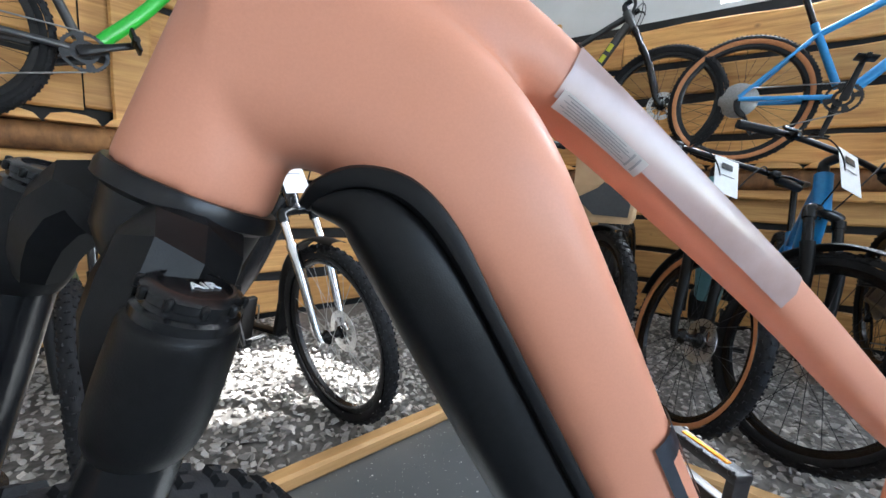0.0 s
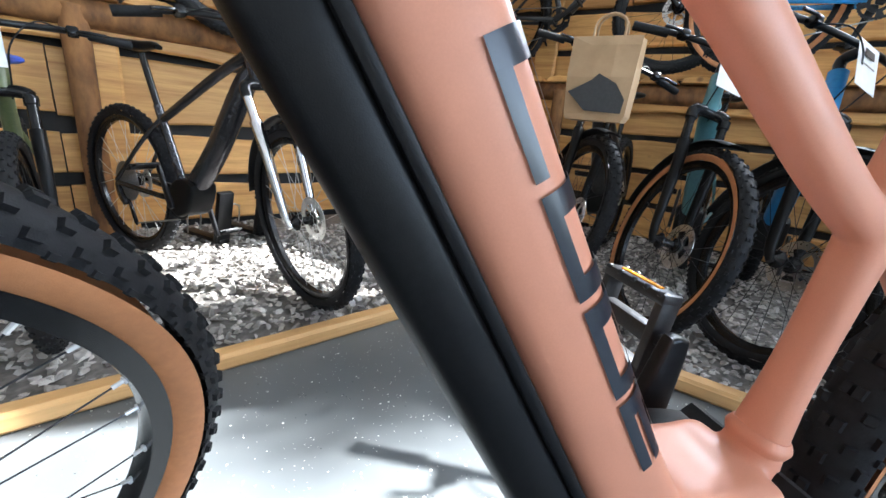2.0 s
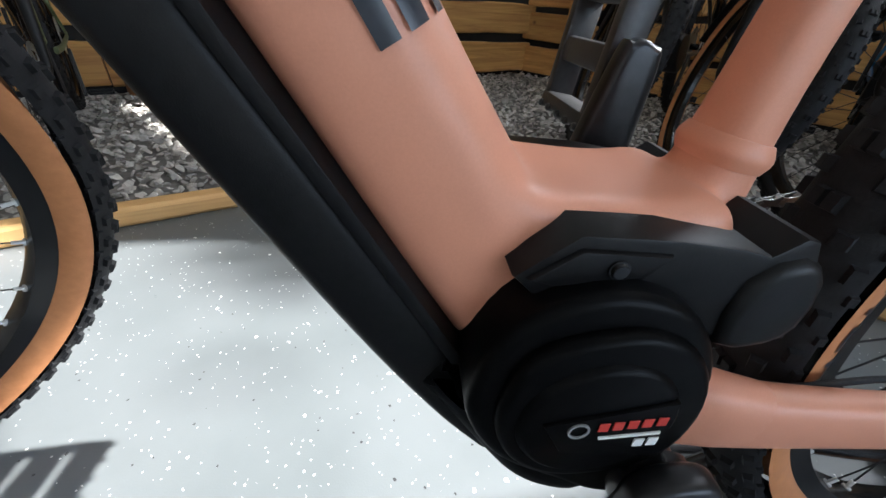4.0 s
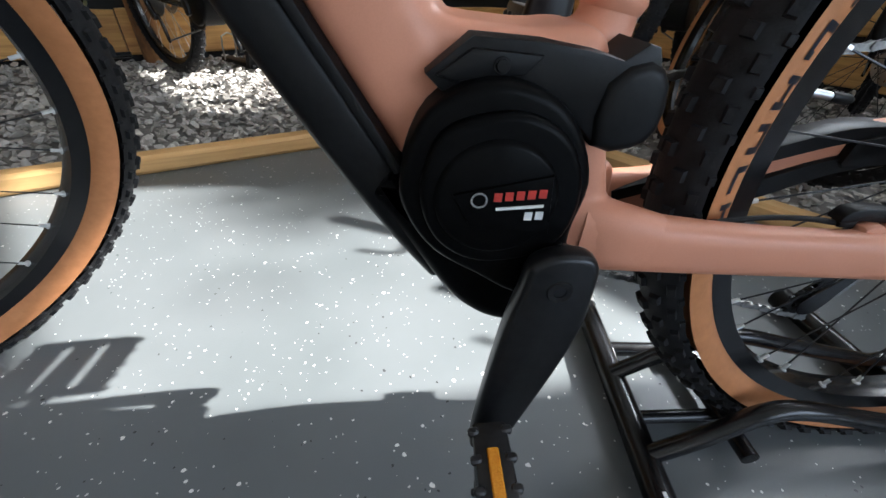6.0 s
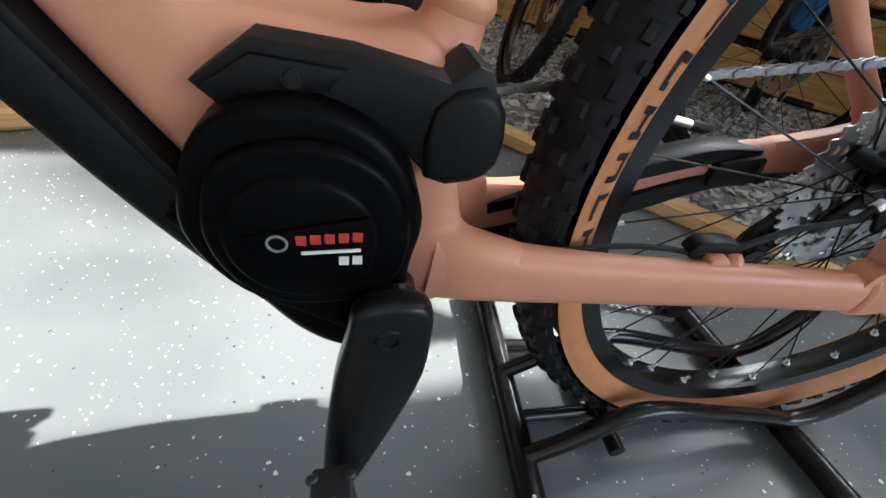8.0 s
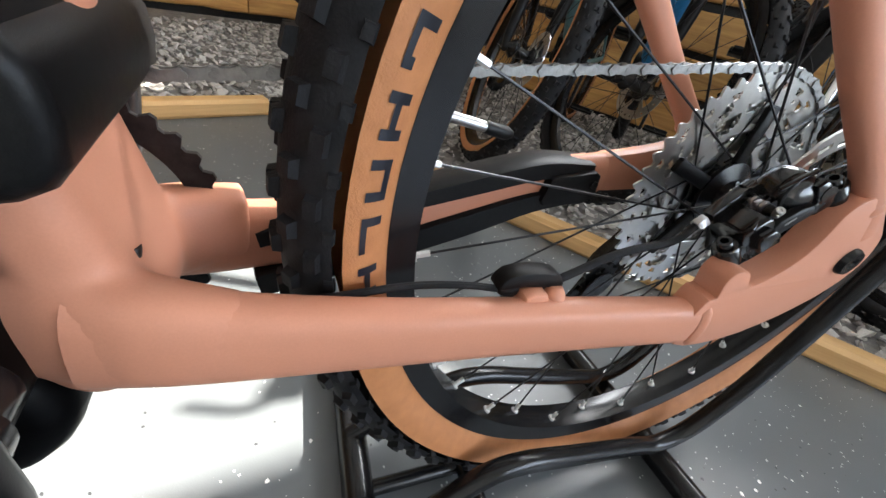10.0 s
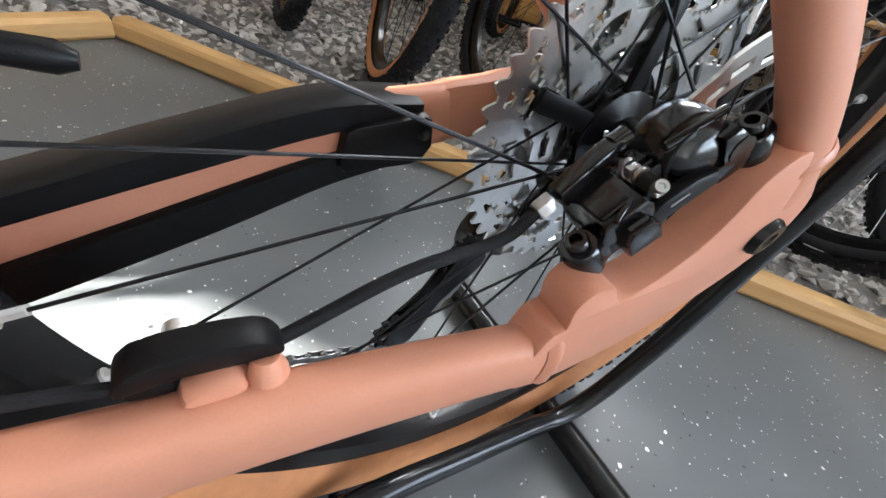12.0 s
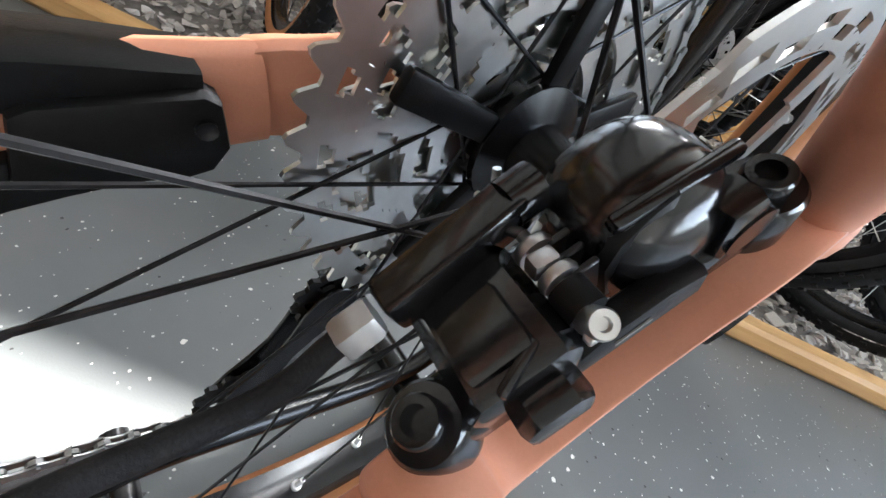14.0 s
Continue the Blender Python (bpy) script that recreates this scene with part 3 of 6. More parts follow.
def tread(r_out, r_tube, count, h=0.0042):
    bm = band([p for p in tyre_profile(r_out, r_tube) if p[0] > r_out - r_tube * 0.94], 96)
    rc = r_out - r_tube
    for k in range(count):
        a = 2 * math.pi * k / count
        step = math.pi / count
        for lean, off, lx, ly in ((8, 0, 0.006, 0.0042), (-8, 0, 0.006, 0.0042), (34, 1, 0.0052, 0.005), (-34, 1, 0.0052, 0.005), (60, 0, 0.0062, 0.004), (-60, 0, 0.0062, 0.004), (75, 1, 0.004, 0.003), (-75, 1, 0.004, 0.003)):
            g = radians(lean)
            knob(bm, rc + r_tube * math.cos(g), a + off * step, r_tube * math.sin(g), g, lx, ly, h if abs(lean) < 70 else h * 0.5)
    bmesh.ops.recalc_face_normals(bm, faces=bm.faces)
    return bm


def spoke_ends(k, n, r_hub, r_rim, flange, phase=0.05):
    """Crossed lacing: hub end and rim end of spoke k."""
    side = 1 if k % 2 else -1
    a = 2 * math.pi * k / n + phase
    cross = (1 if (k // 2) % 2 else -1) * radians(70)
    h = Vector((math.cos(a + cross) * r_hub, side * flange, math.sin(a + cross) * r_hub))
    r = Vector((math.cos(a) * r_rim, side * 0.004, math.sin(a) * r_rim))
    return h, r


NIPPLE_SILVER = noisy(material("plated_silver", (0.7, 0.7, 0.69), 0.34, 0.35), 200, (0.62, 0.62, 0.61), (0.74, 0.74, 0.73), (0.28, 0.42), 0.02)


def main_wheel(parent, m, turn=0.0):
    """Tan-wall wheel, its axle along y; every part a mesh of its own."""
    w = new("wheel")
    w.parent = parent
    w.matrix_local = m @ pose(0, 0, 0, 0, turn, 0)
    tyre = part("tyre", tread(R_TYRE, R_TUBE, 74), RUBBER, w, "knobbly black tread")
    wall_p = tyre_profile(R_TYRE, R_TUBE, 40, 147)
    left = [p for p in wall_p if p[1] < 0 and p[0] < R_TYRE - R_TUBE * 0.88]
    right = [p for p in wall_p if p[1] > 0 and p[0] < R_TYRE - R_TUBE * 0.88]
    grow = lambda ps: [(r, y * 1.012) for r, y in ps]
    for side in (left, right):
        part("sidewall", band(grow(side), 128), TAN, tyre, "tan rubber sidewall")
    part("rim", lathe([(0.3145, -0.0165), (0.318, -0.0172), (0.318, -0.013), (0.309, -0.011), (0.309, 0.011), (0.318, 0.013), (0.318, 0.0172), (0.3145, 0.0165), (0.3, 0.0145), (0.2988, 0.008), (0.2978, 0.0), (0.2988, -0.008), (0.3, -0.0145)], 128, True), BLACK_GLOSS, w, "glossy black alloy rim")
    hub = part("hub", lathe([(0.008, -0.062), (0.011, -0.06), (0.011, -0.046), (0.02, -0.044), (0.02, -0.036), (0.03, -0.034), (0.03, -0.029), (0.016, -0.022), (0.014, 0.0), (0.016, 0.014), (0.03, 0.018), (0.03, 0.022), (0.017, 0.024), (0.017, 0.06), (0.008, 0.066)], 32), BLACK_GLOSS, w, "black hub shell")
    n = 32
    for k in range(n):
        h, r = spoke_ends(k, n, 0.028, 0.2995, 0.027, 0.15)
        s = part("spoke", rod(h, r, 0.0009, 6), DARK_STEEL, w)
        d = (h - r).normalized()
        part("nipple", tube([r + d * -0.002, r + d * 0.004, r + d * 0.012], 0.0022, 6, 1), NIPPLE_SILVER, s, "bright plated nipple")
        part("eyelet", tube([r + d * -0.001, r + d * 0.0015, r + d * 0.003], 0.0041, 10, 1), NIPPLE_SILVER, s, "bright rim eyelet")
    a = radians(172)
    v = Vector((math.cos(a), 0, math.sin(a)))
    valve = part("valve", rod(v * 0.301, v * 0.27, 0.003, 10), ALLOY, w, "bare metal valve stem")
    part("cap", loft([(*(v * 0.272), 0.0036, 0.0036), (*(v * 0.258), 0.004, 0.004), (*(v * 0.254), 0.0022, 0.0022)], 10, 2, (0, 1, 0), 0), BLACK_PLASTIC, valve, "black dust cap")
    return w


def sidewall_marks(wheel, spans, y=-1):
    """Dark bars for the printed names on the tan sidewall."""
    for a0, a1, r0, r1 in spans:
        bm = bmesh.new()
        n = max(2, int(abs(a1 - a0) / 1.0) + 1)
        rows = []
        for k in range(n + 1):
            a = radians(a0 + (a1 - a0) * k / n)
            ring = []
            for rr in np.linspace(r0, r1, 7):
                dx = rr - (R_TYRE - R_TUBE)
                yy = y * (math.sqrt(max(R_TUBE ** 2 - (dx / (1.0 if dx > 0 else 1.05)) ** 2, 1e-6)) * 1.012 + 0.0006)
                ring.append(bm.verts.new((math.cos(a) * rr, yy, math.sin(a) * rr)))
            rows.append(ring)
        for p, q in zip(rows, rows[1:]):
            for c in range(6):
                bm.faces.new((p[c], p[c + 1], q[c + 1], q[c]))
        part("print", bm, NAVY, wheel, "dark printed mark")


ebike = thing("electric_bicycle", "salmon-pink electric mountain bike with black motor and tan-wall tyres", "bicycle")
# the front frame is one welded piece: its tubes are fused and their joints smoothed
DT_ROWS = [(-0.068, 0, 0.388, 0.036, 0.0455), (-0.098, 0, 0.434, 0.034, 0.047), (-0.138, 0, 0.499, 0.031, 0.048), (-0.186, 0, 0.58, 0.030, 0.048), (-0.241, 0, 0.673, 0.031, 0.048), (-0.299, 0, 0.775, 0.033, 0.047), (-0.34, 0, 0.831, 0.04, 0.043), (-0.384, 0, 0.86, 0.041, 0.036), (-0.435, 0, 0.872, 0.045, 0.029)]
TT_ROWS = [(-0.435, 0, 0.893, 0.034, 0.028), (-0.375, 0, 0.895, 0.034, 0.028), (-0.325, 0, 0.886, 0.0235, 0.0235), (-0.28, 0, 0.866, 0.018, 0.0195), (-0.2, 0, 0.813, 0.0165, 0.0178), (-0.112, 0, 0.752, 0.0162, 0.0162), (0.0, 0, 0.6675, 0.0158, 0.015), (0.062, 0, 0.628, 0.016, 0.0145)]
shell = rounded([(-0.122, 0.457), (-0.09, 0.461), (-0.07, 0.450), (-0.04, 0.4465), (-0.016, 0.4455), (0.004, 0.447), (0.018, 0.443), (0.026, 0.425), (0.031, 0.40), (0.045, 0.35), (0.054, 0.315), (0.048, 0.288), (0.028, 0.275), (0.008, 0.292), (0.012, 0.34), (-0.012, 0.385), (-0.06, 0.4), (-0.09, 0.38), (-0.112, 0.42)], 3)
tubes = join(loft(DT_ROWS, 28, 3.2, (0, 1, 0), 8), loft(TT_ROWS, 24, 2.6, (0, 1, 0), 8),
             loft([(-0.449, 0, 0.8125, 0.0305, 0.031), (-0.445, 0, 0.822, 0.0305, 0.031), (-0.436, 0, 0.846, 0.029, 0.029), (-0.42, 0, 0.884, 0.028, 0.028), (-0.388, 0, 0.957, 0.027, 0.027)], 32, 2, (0, 1, 0), 6),
             loft([(0.019, 0, 0.40, 0.0205, 0.03), (0.029, 0, 0.447, 0.0168, 0.021), (0.038, 0, 0.5, 0.0142, 0.0165), (0.048, 0, 0.555, 0.0138, 0.0155), (0.057, 0, 0.61, 0.015, 0.016), (0.066, 0, 0.66, 0.0165, 0.0168), (0.078, 0, 0.715, 0.0168, 0.0168)], 24, 2.5, (0, 1, 0), 6),
             loft([(0.012, -0.026, 0.319, 0.031, 0.019), (0.05, -0.0425, 0.318, 0.0265, 0.0165), (0.085, -0.0472, 0.3145, 0.0216, 0.0142)], 20, 2.8, (0, 1, 0), 4),
             loft([(0.012, 0.026, 0.312, 0.027, 0.018), (0.05, 0.0435, 0.312, 0.028, 0.0168), (0.085, 0.0525, 0.3132, 0.0246, 0.0152)], 20, 2.8, (0, 1, 0), 4),
             slab(shell, -0.0435, 0.0435, 0.012, 4))
frame_ob = part("frame", tubes, PINK, ebike, "salmon-pink welded alloy frame")
fuse = frame_ob.modifiers.new("fuse", "REMESH")
fuse.mode, fuse.voxel_size, fuse.use_smooth_shade = "VOXEL", 0.0024, True
ease = frame_ob.modifiers.new("ease", "SMOOTH")
ease.factor, ease.iterations = 0.5, 14
part("weld", loft([(0.03, 0, 0.4525, 0.0168, 0.0208), (0.0312, 0, 0.459, 0.0186, 0.0228), (0.0325, 0, 0.4655, 0.0162, 0.02)], 24, 2.5, (0, 1, 0), 3), PINK, frame_ob)
cs_rows = [(0.03, -0.038, 0.317, 0.027, 0.0165), (0.07, -0.046, 0.315, 0.0225, 0.0145), (0.14, -0.051, 0.312, 0.0195, 0.0127), (0.22, -0.057, 0.312, 0.0185, 0.0117), (0.30, -0.0655, 0.314, 0.0178, 0.011), (0.352, -0.073, 0.317, 0.0172, 0.0105)]
part("chainstay", loft(cs_rows, 20, 2.8, (0, 1, 0), 6), PINK, frame_ob)
part("chainstay", loft([(0.03, 0.038, 0.312, 0.027, 0.016), (0.07, 0.05, 0.303, 0.024, 0.015), (0.14, 0.061, 0.305, 0.0225, 0.0125), (0.22, 0.066, 0.325, 0.021, 0.0122), (0.30, 0.07, 0.345, 0.02, 0.0115), (0.375, 0.073, 0.357, 0.0185, 0.0105)], 20, 2.8, (0, 1, 0), 6), PINK, frame_ob)
for y in (-1, 1):
    if y < 0:
        drop = rounded([(0.345, 0.302), (0.40, 0.299), (0.455, 0.315), (0.495, 0.339), (0.51, 0.364), (0.503, 0.386), (0.484, 0.400), (0.462, 0.413), (0.445, 0.419), (0.43, 0.415), (0.421, 0.405), (0.42, 0.389), (0.414, 0.372), (0.398, 0.358), (0.38, 0.351), (0.369, 0.362), (0.356, 0.364), (0.350, 0.356), (0.353, 0.343), (0.345, 0.338)], 3)
        weld = [(0.352, -0.073, 0.317, 0.0172, 0.0105), (0.3565, -0.073, 0.3175, 0.0198, 0.0128), (0.361, -0.073, 0.318, 0.0172, 0.0105)]
    else:
        drop = rounded([(0.365, 0.343), (0.42, 0.345), (0.47, 0.35), (0.495, 0.355), (0.505, 0.372), (0.5, 0.395), (0.487, 0.405), (0.47, 0.4), (0.44, 0.39), (0.40, 0.38), (0.365, 0.371)], 4)
    if y < 0:
        part("weld", loft(weld, 18, 2.8, (0, 1, 0), 3), PINK, frame_ob)
    part("dropout", slab(drop, y * (0.062 if y < 0 else 0.067), y * 0.081, 0.0013, 2), PINK, frame_ob)
    ss = [(0.477, y * 0.073, 0.39, 0.0135, 0.009), (0.458, y * 0.073, 0.411, 0.0112, 0.009), (0.415, y * 0.0715, 0.44, 0.0098, 0.0088), (0.366, y * 0.0665, 0.471, 0.0096, 0.0088), (0.265, y * 0.057, 0.538, 0.0105, 0.0098), (0.156, y * 0.037, 0.608, 0.0105, 0.0095), (0.075, y * 0.014, 0.656, 0.011, 0.01)]
    part("seatstay", loft(ss, 18, 2.3, (0, 1, 0), 6), PINK, frame_ob)
    part("weld", loft([(0.4605, y * 0.073, 0.409, 0.0115, 0.009), (0.457, y * 0.073, 0.4125, 0.0132, 0.0107), (0.4535, y * 0.073, 0.416, 0.0112, 0.009)], 18, 2.3, (0, 1, 0), 3), PINK, frame_ob)
part("battery_cover", loft([(-0.06, 0, 0.285, 0.022, 0.04), (-0.088, 0, 0.325, 0.022, 0.045), (-0.127, 0, 0.387, 0.0225, 0.0475), (-0.197, 0, 0.5045, 0.0215, 0.0475), (-0.262, 0, 0.616, 0.021, 0.0475), (-0.32, 0, 0.717, 0.021, 0.0465), (-0.354, 0, 0.776, 0.0205, 0.045), (-0.378, 0, 0.806, 0.015, 0.04), (-0.4, 0, 0.811, 0.006, 0.028)], 28, 3.6, (0, 1, 0), 8), BLACK_PLASTIC, ebike, "matt black battery cover under the down tube")
part("cover_lip", loft([(-0.096, 0, 0.3665, 0.0045, 0.0492), (-0.188, 0, 0.5235, 0.0045, 0.0492), (-0.294, 0, 0.7045, 0.0045, 0.0492), (-0.33, 0, 0.7665, 0.0045, 0.0485), (-0.348, 0, 0.798, 0.0055, 0.0465), (-0.364, 0, 0.815, 0.006, 0.0435), (-0.381, 0, 0.82, 0.0055, 0.039), (-0.396, 0, 0.816, 0.0045, 0.033), (-0.404, 0, 0.808, 0.003, 0.026)], 20, 5, (0, 1, 0), 6), BLACK_PLASTIC, ebike)

rear_wheel = main_wheel(ebike, Matrix.Translation(AXLE))
STEER = 49.0
head_dir = Vector((0.4, 0, 0.9165))
crown_at = Vector((-0.449, 0, 0.812))
FORK = Matrix.Translation(crown_at) @ Matrix.Rotation(radians(STEER), 4, head_dir) @ Matrix.Rotation(math.atan2(head_dir.x, head_dir.z), 4, "Y")
FRONT_AXLE = Vector((-0.036, 0.021, -0.538))      # as seen from the crown
front_wheel = main_wheel(ebike, FORK @ Matrix.Translation(FRONT_AXLE) @ pose(0, 0, 0, 0, 40, 0))
fork = new("fork")
fork.parent = ebike
fork.matrix_local = FORK
part("crown", lathe([(0.0, 0.002), (0.0325, 0.002), (0.0338, -0.001), (0.0338, -0.005), (0.03, -0.0075), (0.028, -0.024), (0.022, -0.034), (0.0, -0.034)], 40), BLACK_METAL, fork).matrix_local = pose(0, 0, 0, 90, 0, 0)
BLUE_BAND = noisy(material("blue_rubber_band", (0.01, 0.03, 0.3), 0.5), 100, (0.01, 0.025, 0.25), (0.015, 0.04, 0.36), (0.4, 0.6), 0.1)


def fork_leg(y, x0, slope):
    """One leg hanging from the crown: the cap tops its cylinder, the glossy tube runs down into the lower leg."""
    top = Matrix.Translation((x0, y * 0.058, -0.029)) @ pose(0, 0, 0, 0, -slope, 0)
    at = lambda z: tuple(top @ Vector((0, 0, z)))
    turned = lambda z: top @ Matrix.Translation((0, 0, z)) @ pose(0, 0, 0, 90, 0, 0)
    w = 0.02 if y < 0 else 0.016
    arm = part("crown_arm", loft([(0.0, y * 0.006, -0.02, 0.018, w), (x0 * 0.45, y * 0.026, -0.019, 0.017, w), (x0 * 0.8, y * 0.036, -0.023, 0.0165, w), (x0, y * 0.041, -0.04, 0.0145, w - 0.003), (x0 + 0.003, y * 0.046, -0.06, 0.011, w - 0.007)], 8, 2.7, (1, 0, 0), 2), BLACK_PLASTIC, fork, "squared matt black fork crown", 22)
    part("crown_leg", loft([(*at(0.001), 0.0148, 0.0148), (*at(-0.003), 0.0166, 0.0166), (*at(-0.022), 0.0172, 0.0172), (*at(-0.036), 0.0166, 0.0166), (*at(-0.043), 0.0144, 0.0144)], 32, 2, (0, 1, 0), 4), BLACK_PLASTIC, arm, "matt black cylinder of the crown")
    cap = part("cap", lathe([(0.0, 0.0), (0.0148, 0.0), (0.0148, 0.003), (0.0134, 0.004), (0.0134, 0.006), (0.014, 0.0065), (0.014, 0.009), (0.0114, 0.0105), (0.0101, 0.0105), (0.0101, 0.009), (0.0, 0.009)], 28), BLACK_GLOSS, arm, "glossy ribbed top cap")
    cap.matrix_local = turned(0.001)
    for k in range(10):
        g = 2 * math.pi * k / 10
        rib = part("rib", moved(box(0.0025, 0.004, 0.0022, 0.0006, 1), Matrix.Translation((math.cos(g) * 0.014, 0.0078, math.sin(g) * 0.014)) @ pose(0, 0, 0, 0, -math.degrees(g), 0)), BLACK_PLASTIC, arm)
        rib.matrix_local = turned(0.001)
    part("stanchion", rod(at(-0.04), at(-0.24), 0.0135, 28), BLACK_GLOSS, fork, "glossy black upper tube")
    part("wiper_seal", lathe([(0.0138, 0.0), (0.0195, 0.0), (0.02, 0.006), (0.018, 0.009), (0.018, 0.014), (0.0138, 0.017)], 28, True), BLACK_GLOSS, fork).matrix_local = turned(-0.168)
    p, q = at(-0.166), at(-0.2)
    part("lower_leg", loft([(*p, 0.0195, 0.0195), (*q, 0.021, 0.021), (*at(-0.26), 0.0205, 0.0205), ((q[0] + FRONT_AXLE.x) / 2, y * 0.067, -0.39, 0.021, 0.02), (FRONT_AXLE.x + 0.012, FRONT_AXLE.y + y * 0.063, FRONT_AXLE.z + 0.035, 0.02, 0.014), (FRONT_AXLE.x, FRONT_AXLE.y + y * 0.061, FRONT_AXLE.z - 0.008, 0.016, 0.011)], 28, 2, (0, 1, 0), 6), BLACK_PLASTIC, fork, "matt black lower fork leg")
    if y < 0:
        words = bpy.data.curves.new("lettering", "FONT")
        words.body, words.size, words.align_x, words.extrude = "AIR", 0.0062, "CENTER", 0.0002
        words.materials.append(WHITE_PRINT)
        text = new("lettering", words)
        text.parent = arm
        text.matrix_local = top @ Matrix.Translation((0.003, -0.001, 0.0104))
        part("travel_ring", lathe([(0.0136, -0.002), (0.0155, -0.002), (0.0155, 0.002), (0.0136, 0.002)], 24, True), BLUE_BAND, fork, "blue rubber travel ring").matrix_local = turned(-0.128)
    return arm


fork_leg(-1, -0.024, 5.0)
fork_leg(1, -0.022, 5.0)
part("brace", tube([(-0.01, -0.066, -0.25), (0.025, -0.06, -0.235), (0.04, 0.0, -0.215), (0.025, 0.06, -0.235), (-0.01, 0.066, -0.25)], 0.01, 12), BLACK_PLASTIC, fork)

# ---------------------------------------------------------------- motor, cranks and drive of the e-bike
def patch(rows, span, arc, grow=0.0008, n=48, power=2.0, side=(0, 1, 0), per=8, steps=None):
    """A thin skin lying on part of a loft: span as shares of its length, arc in degrees of its section."""
    pts = smooth_path(rows, per)
    bm = bmesh.new()
    m = len(pts) - 1
    us = np.linspace(span[0] * m, span[1] * m, steps or max(3, int((span[1] - span[0]) * m) + 2))
    gs = np.linspace(arc[0], arc[1], 7)
    grid = []
    for u in us:
        i = min(int(u), m - 1)
        q = pts[i] + (pts[i + 1] - pts[i]) * (u - i)
        t = Vector(pts[i + 1][:3] - pts[i][:3]).normalized()
        w = Vector(side)
        w = (w - t * w.dot(t)).normalized()
        v = t.cross(w)
        line = []
        for g in gs:
            c, s = math.cos(radians(g)), math.sin(radians(g))
            cc, ss = math.copysign(abs(c) ** (2 / power), c), math.copysign(abs(s) ** (2 / power), s)
            line.append(bm.verts.new(Vector(q[:3]) + w * ((q[4] + grow) * cc) + v * ((q[3] + grow) * ss)))
        grid.append(line)
    for a, b in zip(grid, grid[1:]):
        for k in range(len(gs) - 1):
            bm.faces.new((a[k], a[k + 1], b[k + 1], b[k]))
    bmesh.ops.recalc_face_normals(bm, faces=bm.faces)
    return bm


# dark block lettering wrapped over the upper edge of the down tube: strokes as (from, to along the tube, arc from, to)
def across(share):
    """Arc of the tube's squared section at a share of its half height above the middle."""
    return 180 + math.degrees(math.asin(min(share, 1.0) ** 1.6))


LOW, MID, HIGH = (across(0.24), across(0.46)), (across(0.56), across(0.75)), (across(0.85), 240)
WHOLE = (across(0.24), 240)
BLOCK = [("spine and two arms", [((0.78, 1.0), WHOLE), ((0.0, 0.8), LOW), ((0.0, 0.8), HIGH)]),
         ("cup", [((0.0, 1.0), LOW), ((0.0, 0.22), WHOLE), ((0.78, 1.0), WHOLE)]),
         ("closed loop", [((0.78, 1.0), WHOLE), ((0.0, 0.8), LOW), ((0.0, 0.8), HIGH), ((0.0, 0.2), WHOLE)]),
         ("comb", [((0.78, 1.0), WHOLE), ((0.0, 0.8), LOW), ((0.0, 0.8), MID), ((0.0, 0.8), HIGH)])]
for k, (shape, strokes) in enumerate(BLOCK):
    lo, hi = ((0.470, 0.531), (0.401, 0.463), (0.322, 0.394), (0.240, 0.315))[k]
    for (a, b), arc in strokes:
        part("decal", patch(DT_ROWS, (lo + a * (hi - lo), lo + b * (hi - lo)), arc, 0.001, power=3.2), NAVY, frame_ob, "dark decal shape")
FILM = noisy(material("clear_film", (0.42, 0.3, 0.285), 0.22), 25, (0.36, 0.245, 0.225), (0.45, 0.33, 0.315), (0.16, 0.32), 0.05)
part("protective_film", patch(TT_ROWS, (0.40, 0.685), (8, 214), 0.0012, power=2.6), FILM, frame_ob, "milky protective film")
LABEL_GREY = noisy(material("thin_label_film", (0.5, 0.47, 0.46), 0.4), 120, (0.44, 0.41, 0.4), (0.54, 0.51, 0.5), (0.3, 0.5), 0.05)
sticker = part("sticker", patch(TT_ROWS, (0.405, 0.505), (198, 228), 0.002, power=2.6), LABEL_GREY, frame_ob, "thin greyish label with tiny grey lines")
for k in range(6):
    part("print", patch(TT_ROWS, (0.412 + 0.006 * (k % 2), 0.482 + 0.005 * (k % 3)), (201 + 4 * k, 202.4 + 4 * k), 0.0026, power=2.6, steps=6), GREY_PRINT, sticker)
for lo in (0.4905, 0.4965):
    part("print", patch(TT_ROWS, (lo, lo + 0.002), (201, 224), 0.0026, power=2.6, steps=3), GREY_PRINT, sticker)

MOTOR_BLACK = noisy(material("motor_black", (0.002, 0.002, 0.002), 0.36, shine=0.06), 200, (0.0015, 0.0015, 0.0017), (0.0035, 0.0035, 0.0037), (0.3, 0.42), 0.05, bump_scale=1500)
motor = part("motor", slab(rounded([(-0.094, 0.376), (-0.08, 0.41), (-0.05, 0.426), (-0.018, 0.42), (0.002, 0.402), (0.014, 0.372), (0.01, 0.338), (0.012, 0.305), (0.004, 0.288), (-0.02, 0.29), (-0.045, 0.305), (-0.075, 0.325), (-0.092, 0.352)], 4), -0.074, 0.074, 0.006, 3), MOTOR_BLACK, ebike, "black drive unit with a round cover")
MC = (-0.037, 0.368)
cover = part("cover", slab(rounded([(-0.083, 0.374), (-0.072, 0.402), (-0.046, 0.412), (-0.024, 0.411), (-0.004, 0.398), (0.007, 0.372), (0.003, 0.342), (-0.016, 0.326), (-0.046, 0.322), (-0.068, 0.332), (-0.08, 0.35)], 4), -0.081, -0.07, 0.0045, 3), MOTOR_BLACK, motor)
